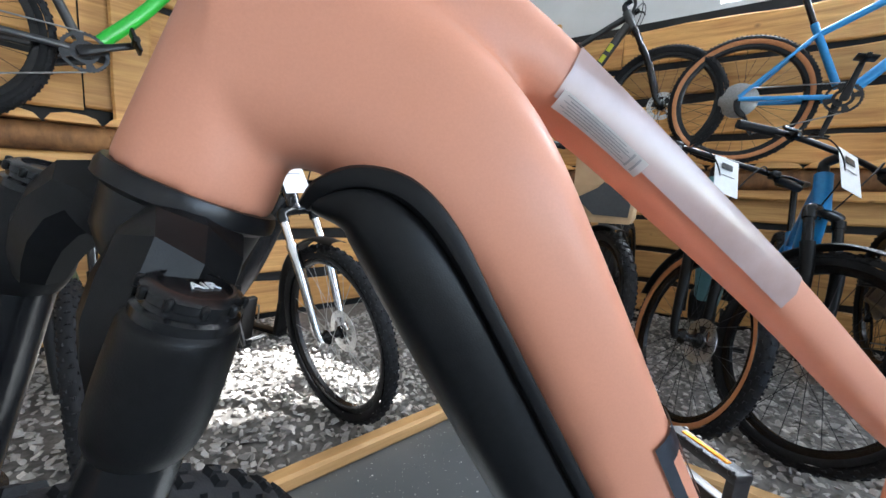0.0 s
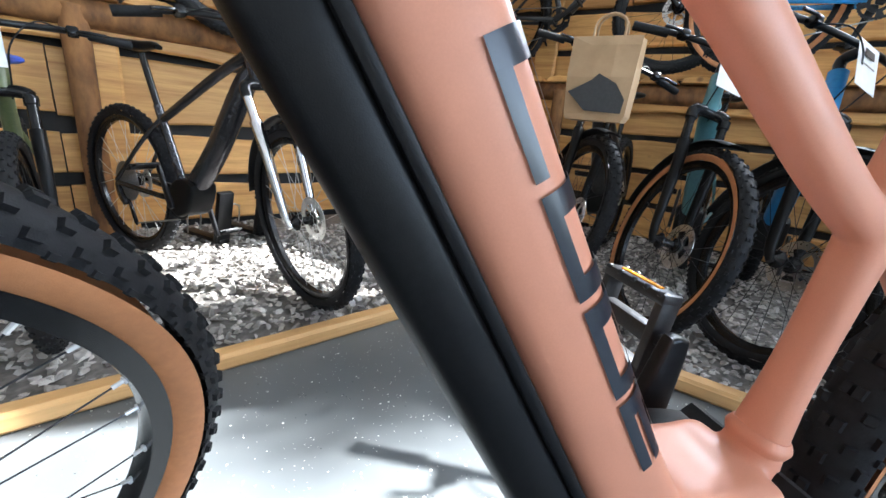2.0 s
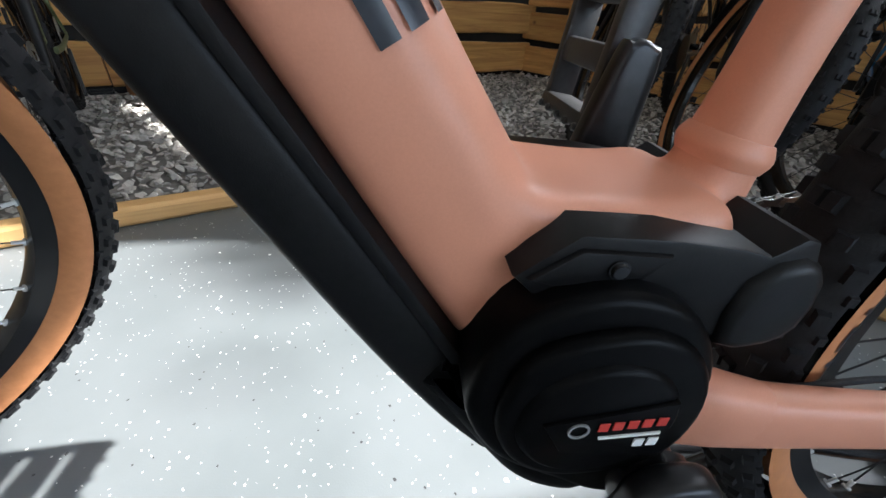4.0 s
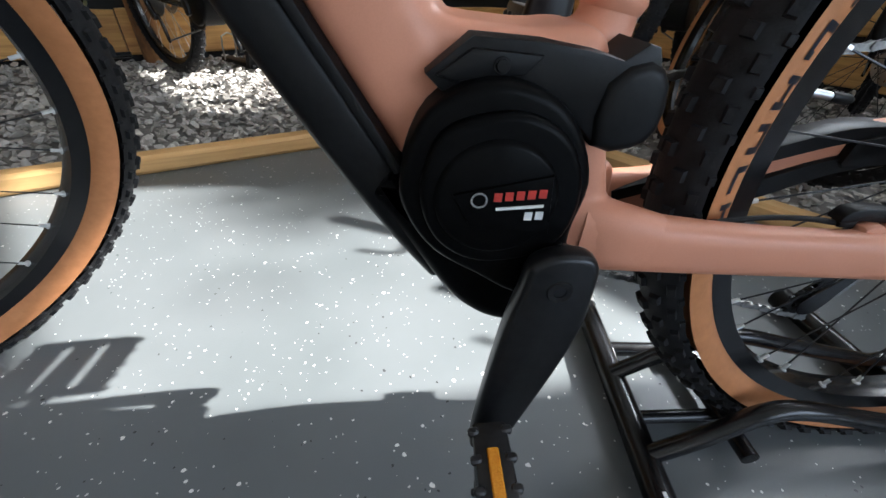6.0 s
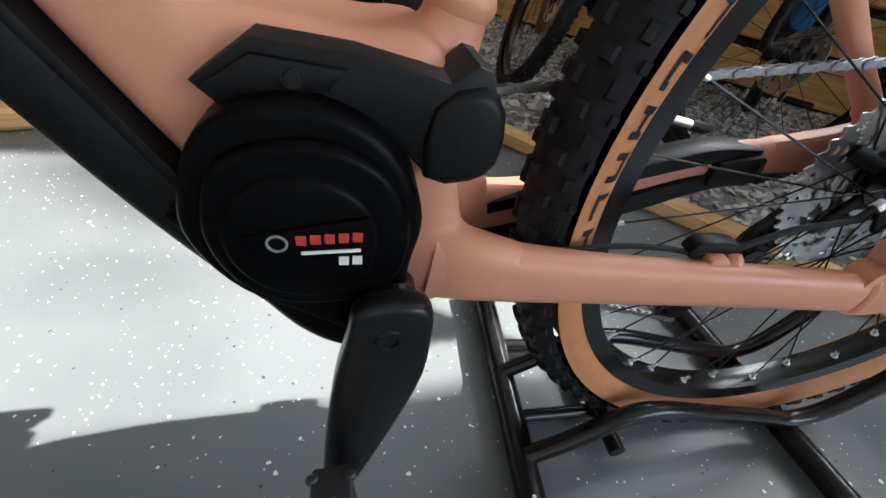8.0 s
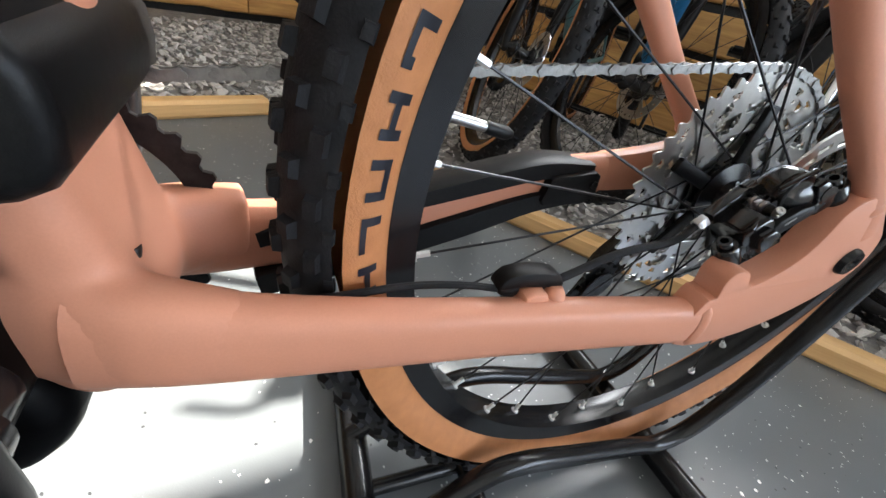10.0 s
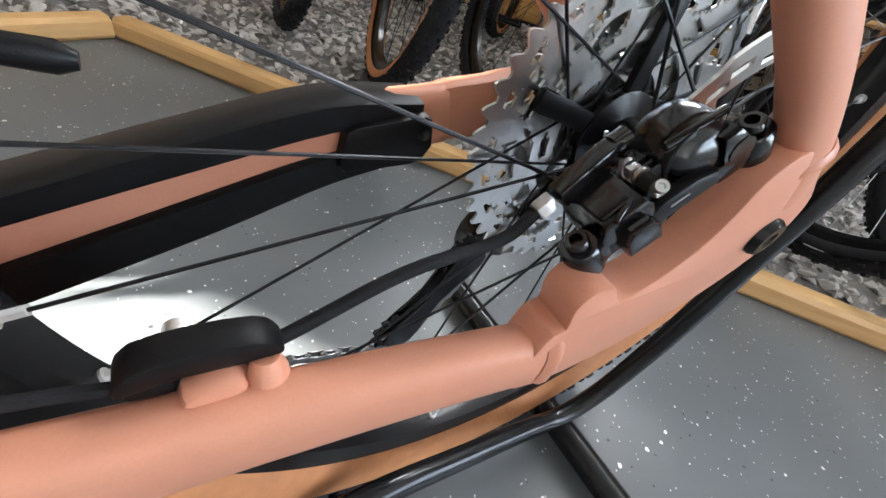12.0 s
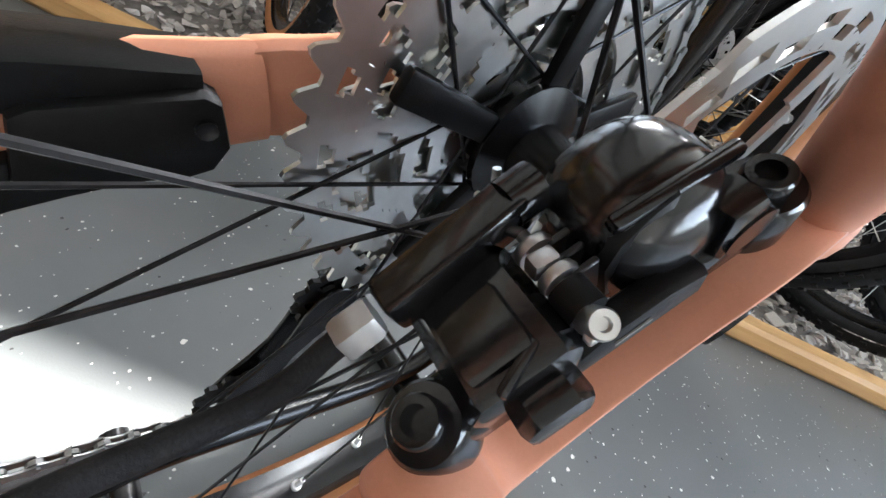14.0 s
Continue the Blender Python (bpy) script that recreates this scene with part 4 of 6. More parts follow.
part("disc", lathe([(0.0, -0.0845), (0.031, -0.0845), (0.0335, -0.083), (0.035, -0.08)], 48), MOTOR_BLACK, cover).matrix_local = Matrix.Translation((MC[0] - 0.004, 0, MC[1] - 0.002))
part("panel", slab([(-0.066, 0.371), (-0.013, 0.383), (-0.01, 0.347), (-0.056, 0.353)], -0.0865, -0.083, 0.001, 2), MOTOR_BLACK, cover)
for k in range(5):
    part("mark", moved(box(0.0044, 0.0006, 0.0052, 0.0002, 1), Matrix.Translation((-0.0415 + 0.006 * k, -0.0869, 0.3705 + 0.0006 * k))), RED_PRINT, cover, "red printed block")
part("mark", moved(box(0.026, 0.0006, 0.0017), Matrix.Translation((-0.029, -0.0869, 0.3645)) @ pose(0, 0, 0, 0, -5, 0)), WHITE_PRINT, cover, "white printed bar")
for k in range(2):
    part("mark", moved(box(0.0044, 0.0006, 0.005), Matrix.Translation((-0.0235 + 0.006 * k, -0.0869, 0.3592 + 0.0004 * k))), WHITE_PRINT, cover, "white printed block")
part("mark", lathe([(0.0036, -0.0872), (0.0046, -0.0872), (0.0046, -0.0865), (0.0036, -0.0865)], 24, True), GREY_PRINT, cover, "grey printed ring").matrix_local = Matrix.Translation((-0.0515, 0, 0.3685))

guard = part("upper_guard", slab(rounded([(-0.081, 0.4255), (-0.058, 0.4435), (-0.02, 0.4415), (0.008, 0.4375), (0.02, 0.4345), (0.031, 0.4425), (0.037, 0.441), (0.043, 0.427), (0.043, 0.404), (0.034, 0.392), (0.013, 0.392), (-0.001, 0.406), (-0.02, 0.4165), (-0.038, 0.4205), (-0.072, 0.417)], 1), -0.0605, 0.0605, 0.0015, 2), BLACK_PLASTIC, ebike, "matt black plastic guard above the motor")
part("lobe", slab(rounded([(0.014, 0.424), (0.034, 0.435), (0.047, 0.424), (0.048, 0.4), (0.036, 0.389), (0.013, 0.39)], 2), -0.065, 0.065, 0.006, 3), BLACK_PLASTIC, guard)
part("facet", slab([(-0.076, 0.4255), (-0.0575, 0.4385), (-0.022, 0.436), (-0.03, 0.4265), (-0.066, 0.4225)], -0.0635, -0.058, 0.002, 2), BLACK_PLASTIC, guard)
screw = part("screw", lathe([(0.0, -0.0625), (0.0028, -0.0625), (0.0034, -0.061), (0.0042, -0.061), (0.0042, -0.058)], 16), BLACK_GLOSS, guard)
screw.matrix_local = Matrix.Translation((-0.043, -0.0035, 0.4312))
part("skid_plate", slab(rounded([(-0.118, 0.352), (-0.104, 0.33), (-0.08, 0.292), (-0.058, 0.26), (-0.034, 0.24), (-0.008, 0.234), (0.012, 0.25), (0.018, 0.275), (0.002, 0.3), (-0.04, 0.312), (-0.08, 0.345), (-0.1, 0.372)], 4), -0.05, 0.05, 0.016, 4), MOTOR_BLACK, ebike, "black skid plate under the motor")

PEDAL_BLACK = noisy(material("pedal_plastic", (0.02, 0.02, 0.021), 0.36, shine=0.5), 200, (0.014, 0.014, 0.015), (0.028, 0.028, 0.03), (0.3, 0.46), 0.1, bump_scale=1200)
ARM = rounded([(0.0, 0.34), (0.019, 0.335), (0.0225, 0.312), (0.019, 0.262), (-0.011, 0.148), (-0.02, 0.134), (-0.034, 0.136), (-0.04, 0.152), (-0.031, 0.262), (-0.0225, 0.312), (-0.018, 0.333)], 4)


def crank(side):
    """Left crank as outlined; the right one is the same turned half round the axle."""
    c = new("crank")
    c.parent = ebike
    c.matrix_local = Matrix.Identity(4) if side < 0 else Matrix.Translation((0, 0, 0.63)) @ pose(0, 0, 0, 0, 180, 0) @ Matrix.Diagonal((1, -1, 1, 1))
    part("arm", slab(ARM, -0.1, -0.084, 0.0045, 3), BLACK_METAL, c, "forged matt black crank arm")
    part("boss", lathe([(0.0, -0.089), (0.021, -0.089), (0.021, -0.078), (0.017, -0.076), (0.017, -0.06)], 28), BLACK_GLOSS, c).matrix_local = Matrix.Translation((0, 0, 0.315))
    part("bolt", lathe([(0.0, -0.0985), (0.0035, -0.0985), (0.004, -0.1012), (0.0075, -0.1012), (0.0085, -0.0995), (0.0085, -0.096)], 20), BLACK_GLOSS, c).matrix_local = Matrix.Translation((0, 0, 0.315))
    p = new("pedal")
    p.parent = c
    p.matrix_local = Matrix.Translation((-0.027, -0.158, 0.150)) @ pose(0, 0, 0, 0, -6 if side < 0 else 8, 0)
    part("spindle", rod((0, 0.06, 0), (0, -0.045, 0), 0.007, 14), DARK_STEEL, p)
    part("body", moved(box(0.02, 0.094, 0.02, 0.004), Matrix.Translation((0, -0.002, 0))), PEDAL_BLACK, p)
    for z in (-0.043, 0.043):
        part("rail", moved(box(0.026, 0.098, 0.013, 0.003), Matrix.Translation((0, -0.002, z))), PEDAL_BLACK, p)
        for y in (-0.044, -0.024, 0.0, 0.02, 0.04):
            for x in (-0.012, 0.012):
                part("tooth", moved(box(0.008, 0.006, 0.006, 0.0015, 1), Matrix.Translation((x, y, z + math.copysign(0.005, z)))), PEDAL_BLACK, p)
        part("reflector", moved(box(0.0085, 0.062, 0.004, 0.001, 1), Matrix.Translation((0, -0.004, z + math.copysign(0.0062, z)))), ORANGE, p, "amber reflector")
    for y in (-0.045, 0.041):
        part("side_bar", moved(box(0.024, 0.012, 0.086, 0.003), Matrix.Translation((0, y, 0))), PEDAL_BLACK, p)
    return c


crank(-1)
crank(1)


def ring_plate(radii, n, y0, y1, solid):
    """A flat ring on a polar grid; solid(i, k) tells which cells are metal."""
    bm = bmesh.new()
    g = [[bm.verts.new((r(k) * math.cos(2 * math.pi * k / n), y0, r(k) * math.sin(2 * math.pi * k / n))) if callable(r) else bm.verts.new((r * math.cos(2 * math.pi * k / n), y0, r * math.sin(2 * math.pi * k / n))) for k in range(n)] for r in radii]
    faces = []
    for i in range(len(radii) - 1):
        for k in range(n):
            if solid(i, k):
                faces.append(bm.faces.new((g[i][k], g[i][(k + 1) % n], g[i + 1][(k + 1) % n], g[i + 1][k])))
    r = bmesh.ops.extrude_face_region(bm, geom=faces)
    bmesh.ops.translate(bm, vec=(0, y1 - y0, 0), verts=[v for v in r["geom"] if isinstance(v, bmesh.types.BMVert)])
    bmesh.ops.delete(bm, geom=[v for v in bm.verts if not v.link_faces], context="VERTS")
    bmesh.ops.recalc_face_normals(bm, faces=bm.faces)
    return bm


def cog(r, teeth, y, inner):
    """A sprocket with rounded teeth, slanted slots and a row of small holes."""
    fine = r > 0.06
    n = teeth * (8 if fine else 4)
    rows = 15 if fine else 7
    per = n // teeth
    tip = lambda k: r + 0.0008 + 0.0036 * max(-0.75, math.cos(2 * math.pi * k / per))
    radii = [inner + (r - 0.0042 - inner) * i / rows for i in range(rows + 1)] + [tip]
    slots = max(6, teeth // 4)

    def solid(i, k):
        u = (i + 0.5) / rows
        if u >= 1:
            return True
        turn = k / n * slots
        a = (turn + 0.9 * u) % 1 - 0.5
        big = (a / 0.3) ** 2 + ((u - 0.3) / 0.2) ** 2 < 1
        b = (turn + 0.9 * u + 0.5) % 1 - 0.5
        middle = (b / 0.27) ** 2 + ((u - 0.6) / 0.2) ** 2 < 1
        c = (turn * 2 + 0.3) % 1 - 0.5
        small = (c / 0.2) ** 2 + ((u - 0.89) / 0.07) ** 2 < 1
        return not (big or middle or (small and fine))
    return ring_plate(radii, n, y, y + 0.0018, solid)


cassette = part("cassette", lathe([(0.017, 0.024), (0.02, 0.024), (0.02, 0.058), (0.017, 0.058)], 32, True), BLACK_PLASTIC, rear_wheel, "silver multi-speed cassette")
for k, (r, t) in enumerate(((0.1025, 50), (0.087, 42), (0.074, 36), (0.064, 32), (0.055, 28), (0.048, 24), (0.042, 20), (0.036, 18), (0.031, 15), (0.026, 13))):
    part("cog", cog(r, t, 0.0235 + 0.0036 * k, max(0.0195, r - (0.046 if k < 3 else 0.02))), STEEL, cassette, smooth=0)
for k in range(5):
    a = radians(20 + 72 * k)
    part("spider_arm", moved(box(0.062, 0.006, 0.013, 0.002), pose(math.cos(a) * 0.047, 0.0222, math.sin(a) * 0.047, 0, -math.degrees(a), 0)), BLACK_PLASTIC, cassette)

rotor_n = 96
part("brake_rotor", ring_plate([0.022, 0.03, 0.045, 0.062, 0.0755, 0.078, 0.0815, 0.085, lambda k: 0.09 + (0.0012 if k % 8 < 4 else -0.0012)], rotor_n, -0.0475, -0.0458,
     lambda i, k: (k % 16 in ((0, 1, 2), (1, 2, 3), (2, 3, 4), (4, 5, 6))[i - 0 if i < 4 else 0] if 0 < i < 4 else True) and not (i in (5, 6) and (k + 2 * i) % 5 in (0, 1))), STEEL, rear_wheel, "drilled steel brake disc", 0)

# rear derailleur and chain
GUIDE, TENSION = Vector((0.415, 0.045, 0.25)), Vector((0.367, 0.045, 0.168))
mech = part("derailleur", slab(rounded([(0.462, 0.36), (0.48, 0.345), (0.47, 0.29), (0.45, 0.25), (0.42, 0.24), (0.418, 0.265), (0.44, 0.3), (0.448, 0.345)], 3), 0.05, 0.072, 0.005, 2), BLACK_GLOSS, ebike, "black rear derailleur")
for y in (0.038, 0.05):
    d = TENSION - GUIDE
    nrm = Vector((-d.z, 0, d.x)).normalized()
    o = [GUIDE + nrm * 0.014, GUIDE - d.normalized() * 0.014, GUIDE - nrm * 0.014, (GUIDE + TENSION) / 2 - nrm * 0.007, TENSION - nrm * 0.014, TENSION + d.normalized() * 0.014, TENSION + nrm * 0.014, (GUIDE + TENSION) / 2 + nrm * 0.007]
    part("cage_plate", slab(rounded([(p.x, p.z) for p in o], 3), y, y + 0.0025, 0.0006, 1), BLACK_GLOSS, mech)
for c in (GUIDE, TENSION):
    wheel = part("jockey_wheel", ring_plate([0.004, 0.009, 0.016, lambda k: 0.0215 + (0.002 if k % 4 in (1, 2) else -0.002)], 48, -0.0015, 0.0015, lambda i, k: not (i == 1 and k % 12 < 6)), BLACK_PLASTIC, mech)
    wheel.matrix_local = Matrix.Translation((c.x, 0.0455, c.z))
chainring = part("chainring", ring_plate([0.03, 0.045, 0.06, lambda k: 0.0735 + (0.003 if k % 4 in (1, 2) else -0.001)], 144, 0.0455, 0.049, lambda i, k: not (i == 1 and k % 36 < 24)), DARK_STEEL, ebike, "dark steel chainring")
chainring.matrix_local = Matrix.Translation(BB)


def link_mesh(outer):
    bm = bmesh.new()
    for y in (-1, 1):
        w = 0.0028 if outer else 0.0018
        a = ring = slab(rounded([(-0.0075, 0.0), (-0.006, 0.0036), (-0.002, 0.0026), (0.002, 0.0026), (0.006, 0.0036), (0.0075, 0.0), (0.006, -0.0036), (0.002, -0.0026), (-0.002, -0.0026), (-0.006, -0.0036)], 1), y * w - 0.0005, y * w + 0.0005)
        bm = join(bm, a)
    if outer:
        for x in (-0.00635, 0.00635):
            bm = join(bm, moved(lathe([(0.0, -0.0036), (0.002, -0.0036), (0.002, 0.0036), (0.0, 0.0036)], 8), Matrix.Translation((x, 0, 0))))
    else:
        for x in (-0.00635, 0.00635):
            bm = join(bm, moved(lathe([(0.0, -0.0013), (0.0037, -0.0013), (0.0037, 0.0013), (0.0, 0.0013)], 8), Matrix.Translation((x, 0, 0))))
    me = bpy.data.meshes.new("link")
    bm.to_mesh(me)
    bm.free()
    me.materials.append(CHAIN_STEEL)
    return me


chain = new("chain")
chain.parent = ebike
LINKS = [link_mesh(True), link_mesh(False)]


def run_chain(pts):
    pts = [Vector(p) for p in pts]
    k, carry = 0, 0.0
    for a, b in zip(pts, pts[1:]):
        d = b - a
        s = carry
        while s < d.length:
            ob = new("link", LINKS[k % 2])
            ob.parent = chain
            ob.matrix_local = Matrix.Translation(a + d.normalized() * s) @ (Vector((1, 0, 0)).rotation_difference(d)).to_matrix().to_4x4()
            s += 0.0127
            k += 1
        carry = s - d.length


R_COG = 0.1035
run_chain([(BB.x + 0.005, 0.0475, BB.z + 0.0745), (AXLE.x - 0.02, 0.0245, AXLE.z + R_COG)] + [(AXLE.x + R_COG * math.sin(radians(g)), 0.0245, AXLE.z + R_COG * math.cos(radians(g))) for g in range(0, 171, 15)] + [(GUIDE.x + 0.02, 0.045, GUIDE.z), (TENSION.x + 0.005, 0.045, TENSION.z - 0.022), (BB.x, 0.0475, BB.z - 0.0745)] + [(BB.x - 0.0745 * math.sin(radians(g)), 0.0475, BB.z - 0.0745 * math.cos(radians(g))) for g in range(10, 181, 15)])

# chainstay protector on the drive side, with the paint showing between its two bands
top_band = [(0.09, 0.053, 0.3060, 0.0065, 0.0145), (0.16, 0.059, 0.3240, 0.0068, 0.0145), (0.24, 0.064, 0.3460, 0.008, 0.0145), (0.30, 0.068, 0.3610, 0.0082, 0.0145), (0.352, 0.071, 0.3640, 0.0065, 0.0145)]
low_band = [(0.09, 0.053, 0.2680, 0.0105, 0.0145), (0.16, 0.059, 0.2860, 0.011, 0.0145), (0.24, 0.064, 0.3110, 0.0115, 0.0145), (0.30, 0.068, 0.3310, 0.0095, 0.0145), (0.352, 0.071, 0.3400, 0.0065, 0.0145)]
for rows in (top_band, low_band):
    part("protector", loft(rows, 12, 7, (0, 1, 0), 4), BLACK_PLASTIC, ebike, "black rubber chainstay protector")
part("protector_end", slab([(0.308, 0.356), (0.313, 0.359), (0.352, 0.3655), (0.357, 0.363), (0.36, 0.347), (0.355, 0.338), (0.347, 0.335), (0.309, 0.332), (0.305, 0.336)], 0.0505, 0.0935, 0.002, 2), BLACK_PLASTIC, ebike)
part("screw", lathe([(0.0, 0.0495), (0.002, 0.0495), (0.0034, 0.0485), (0.0034, 0.053)], 12), DARK_STEEL, ebike).matrix_local = Matrix.Translation((0.352, 0, 0.355))
part("axle_cap", lathe([(0.0, -0.0835), (0.004, -0.0835), (0.005, -0.0855), (0.0095, -0.0855), (0.011, -0.083), (0.011, -0.076)], 24), BLACK_GLOSS, ebike, "dark hollow axle end").matrix_local = Matrix.Translation((0.4785, 0, 0.369))

# rear brake caliper on the left stays: local x runs along the mount from the lower to the upper bolt
CAL = Matrix.Translation((0.3866, -0.0525, 0.3953)) @ Matrix.Rotation(radians(7.5), 4, (-0.494, -0.334, -0.802)) @ pose(0, 0, 0, 0, -40, 0) @ Matrix.Scale(0.88, 4)
caliper = new("brake_caliper")
caliper.parent = ebike
caliper.matrix_local = CAL
upright = lambda x, y, z: Matrix.Translation((x, y, z)) @ pose(0, 0, 0, -90, 0, 0)
for x, y, z in ((-0.042, -0.014, 0.0), (0.045, -0.012, -0.006)):
    inward = 0.012 if x < 0 else -0.012
    part("mount_ear", join(moved(lathe([(0.0, -0.0015), (0.0078, -0.0015), (0.0088, 0.0), (0.0088, 0.0145), (0.0, 0.0145)], 28), upright(x, y, z)), moved(box(0.02, 0.015, 0.011, 0.002), Matrix.Translation((x + inward, y + 0.001, z - 0.0065)))), CALIPER_BLACK, caliper)
    bolt = part("bolt", lathe([(0.0, -0.003), (0.0026, -0.003), (0.0029, -0.0062), (0.0046, -0.0062), (0.0052, -0.0054), (0.0052, -0.001), (0.0068, -0.0006), (0.0068, 0.001)], 24), CALIPER_BLACK, caliper, "socket-head bolt")
    bolt.matrix_local = upright(x, y, z)
# lower half: a squared block with the hose duct along its inner edge
part("body", join(slab([(-0.034, -0.012), (-0.0345, 0.002), (-0.031, 0.0075), (-0.012, 0.0085), (-0.0085, 0.0045), (-0.008, -0.012)], -0.0205, 0.0105, 0.002, 2), slab([(-0.0275, -0.01), (-0.0275, 0.0), (-0.024, 0.004), (-0.015, 0.004), (-0.0115, -0.001), (-0.0115, -0.01)], -0.0275, -0.019, 0.002, 2)), CALIPER_BLACK, caliper, "glossy black brake caliper body")
part("plate", slab([(-0.0305, 0.0), (-0.03, 0.009), (-0.0165, 0.0105), (-0.0145, 0.006), (-0.0145, 0.0)], -0.0165, 0.0, 0.002, 2), CALIPER_BLACK, caliper)
part("rib", moved(box(0.012, 0.0025, 0.004, 0.001), Matrix.Translation((-0.021, -0.0175, 0.0075)) @ pose(0, 0, 0, 0, 0, 24)), CALIPER_BLACK, caliper)
part("hose_duct", moved(box(0.036, 0.0098, 0.0105, 0.0018, 2), Matrix.Translation((-0.0185, 0.0085, 0.0105)) @ pose(0, 0, 0, 0, 0, 6)), CALIPER_BLACK, caliper)
part("duct_collar", rod((-0.004, 0.0105, 0.0112), (0.004, 0.0112, 0.0105), 0.0058, 18), CALIPER_BLACK, caliper)
# upper half: the rounded piston housing
part("piston_housing", loft([(0.0195, 0.0005, z, a, b) for z, a, b in ((-0.012, 0.0172, 0.0165), (-0.002, 0.018, 0.0172), (0.005, 0.0172, 0.0164), (0.0105, 0.0148, 0.0142), (0.0142, 0.0108, 0.0104), (0.0162, 0.006, 0.0058), (0.0168, 0.001, 0.001))], 32, 2.5, (0, 1, 0), 4), CALIPER_BLACK, caliper)
part("ridge", moved(box(0.03, 0.0035, 0.004, 0.0012), Matrix.Translation((0.021, -0.0085, 0.0135)) @ pose(0, 0, 0, 14, 6, 0)), CALIPER_BLACK, caliper)
part("shoulder", slab([(0.004, -0.01), (0.003, 0.004), (0.0065, 0.0105), (0.014, 0.0145), (0.02, 0.0155), (0.02, -0.01)], -0.0115, 0.0095, 0.0022, 2), BLACK_PLASTIC, caliper)
part("stepped_edge", slab([(0.026, -0.012), (0.036, -0.008), (0.0385, 0.001), (0.034, 0.008), (0.026, 0.008)], -0.0185, -0.0085, 0.002, 2), CALIPER_BLACK, caliper)
part("banjo", rod((0.034, -0.019, -0.004), (0.034, -0.008, -0.004), 0.0062, 18), CALIPER_BLACK, caliper)
# pad pin across the slot, with its spring rings, clip and bleed screw
part("pad_pin", rod((-0.004, 0.016, 0.006), (-0.0045, -0.0175, 0.0065), 0.0016, 10), STEEL, caliper, "bare metal pad pin")
for y in (0.0005, -0.0075):
    part("spring_ring", moved(lathe([(0.0017, y - 0.0012), (0.0042, y - 0.0012), (0.0046, y), (0.0042, y + 0.0012), (0.0017, y + 0.0012)], 20, True), Matrix.Translation((-0.0045, 0, 0.0065))), ALLOY, caliper, "dull metal spring ring")
part("spring_clip", moved(box(0.0062, 0.0042, 0.0052, 0.001), Matrix.Translation((-0.0055, -0.0038, 0.0085)) @ pose(0, 0, 0, 0, 14, 0)), ALLOY, caliper, "bright spring clip")
part("pin_sleeve", rod((-0.0045, -0.0095, 0.0055), (-0.0045, -0.016, 0.0055), 0.0043, 16), BLACK_PLASTIC, caliper)
for k in range(3):
    part("pad_plate", moved(box(0.006, 0.0016, 0.012, 0.0004, 1), Matrix.Translation((0.0005, -0.009 + 0.0042 * k, 0.002))), DARK_STEEL, caliper)
part("split_pin", tube([(-0.004, 0.0165, 0.006), (-0.002, 0.0178, 0.009), (0.0, 0.0185, 0.013)], 0.001, 8, 3), STEEL, caliper, "bright split pin")
part("split_pin", tube([(-0.004, 0.0165, 0.006), (-0.0055, 0.0178, 0.008), (-0.0065, 0.018, 0.0098)], 0.001, 8, 3), STEEL, caliper, "bright split pin")
part("bleed_screw", join(moved(lathe([(0.0, -0.0032), (0.0012, -0.0032), (0.0014, -0.0045), (0.0026, -0.0045), (0.003, -0.0038), (0.003, 0.003)], 20), Matrix.Translation((-0.0055, -0.0185, 0.0085)) @ pose(0, 0, 0, -60, 0, 0)), moved(box(0.0022, 0.0022, 0.0022, 0.0004, 1), Matrix.Translation((-0.008, -0.0205, 0.009)))), STEEL, caliper, "bright bleed screw")
part("print", moved(box(0.009, 0.0004, 0.0011), Matrix.Translation((0.002, -0.0213, -0.004))), GREY_PRINT, caliper, "tiny grey printed line")
part("outer_wall", slab([(-0.012, -0.012), (-0.0115, -0.003), (-0.004, 0.0005), (0.012, 0.0), (0.022, -0.004), (0.022, -0.012)], -0.021, -0.014, 0.002, 2), BLACK_PLASTIC, caliper)
nut_at = CAL @ Vector((-0.0385, 0.0065, 0.0108))
nut_dir = (CAL.to_3x3() @ Vector((-1.0, -0.06, 0.02))).normalized()
nut_end = nut_at + nut_dir * 0.0078
part("hose_nut", loft([(*nut_at, 0.0041, 0.0041), (*(nut_at + nut_dir * 0.001), 0.0046, 0.0046), (*(nut_end - nut_dir * 0.001), 0.0046, 0.0046), (*nut_end, 0.004, 0.004)], 6, 2, (0, 1, 0), 0), ALLOY, ebike, "bare hexagonal hose nut")
part("brake_hose", tube([tuple(nut_end), tuple(nut_end + nut_dir * 0.018), (0.298, -0.043, 0.352), (0.25, -0.043, 0.33), (0.19, -0.045, 0.313), (0.12, -0.042, 0.308), (0.06, -0.03, 0.31)], 0.0027, 12), RUBBER, ebike, "black brake hose")

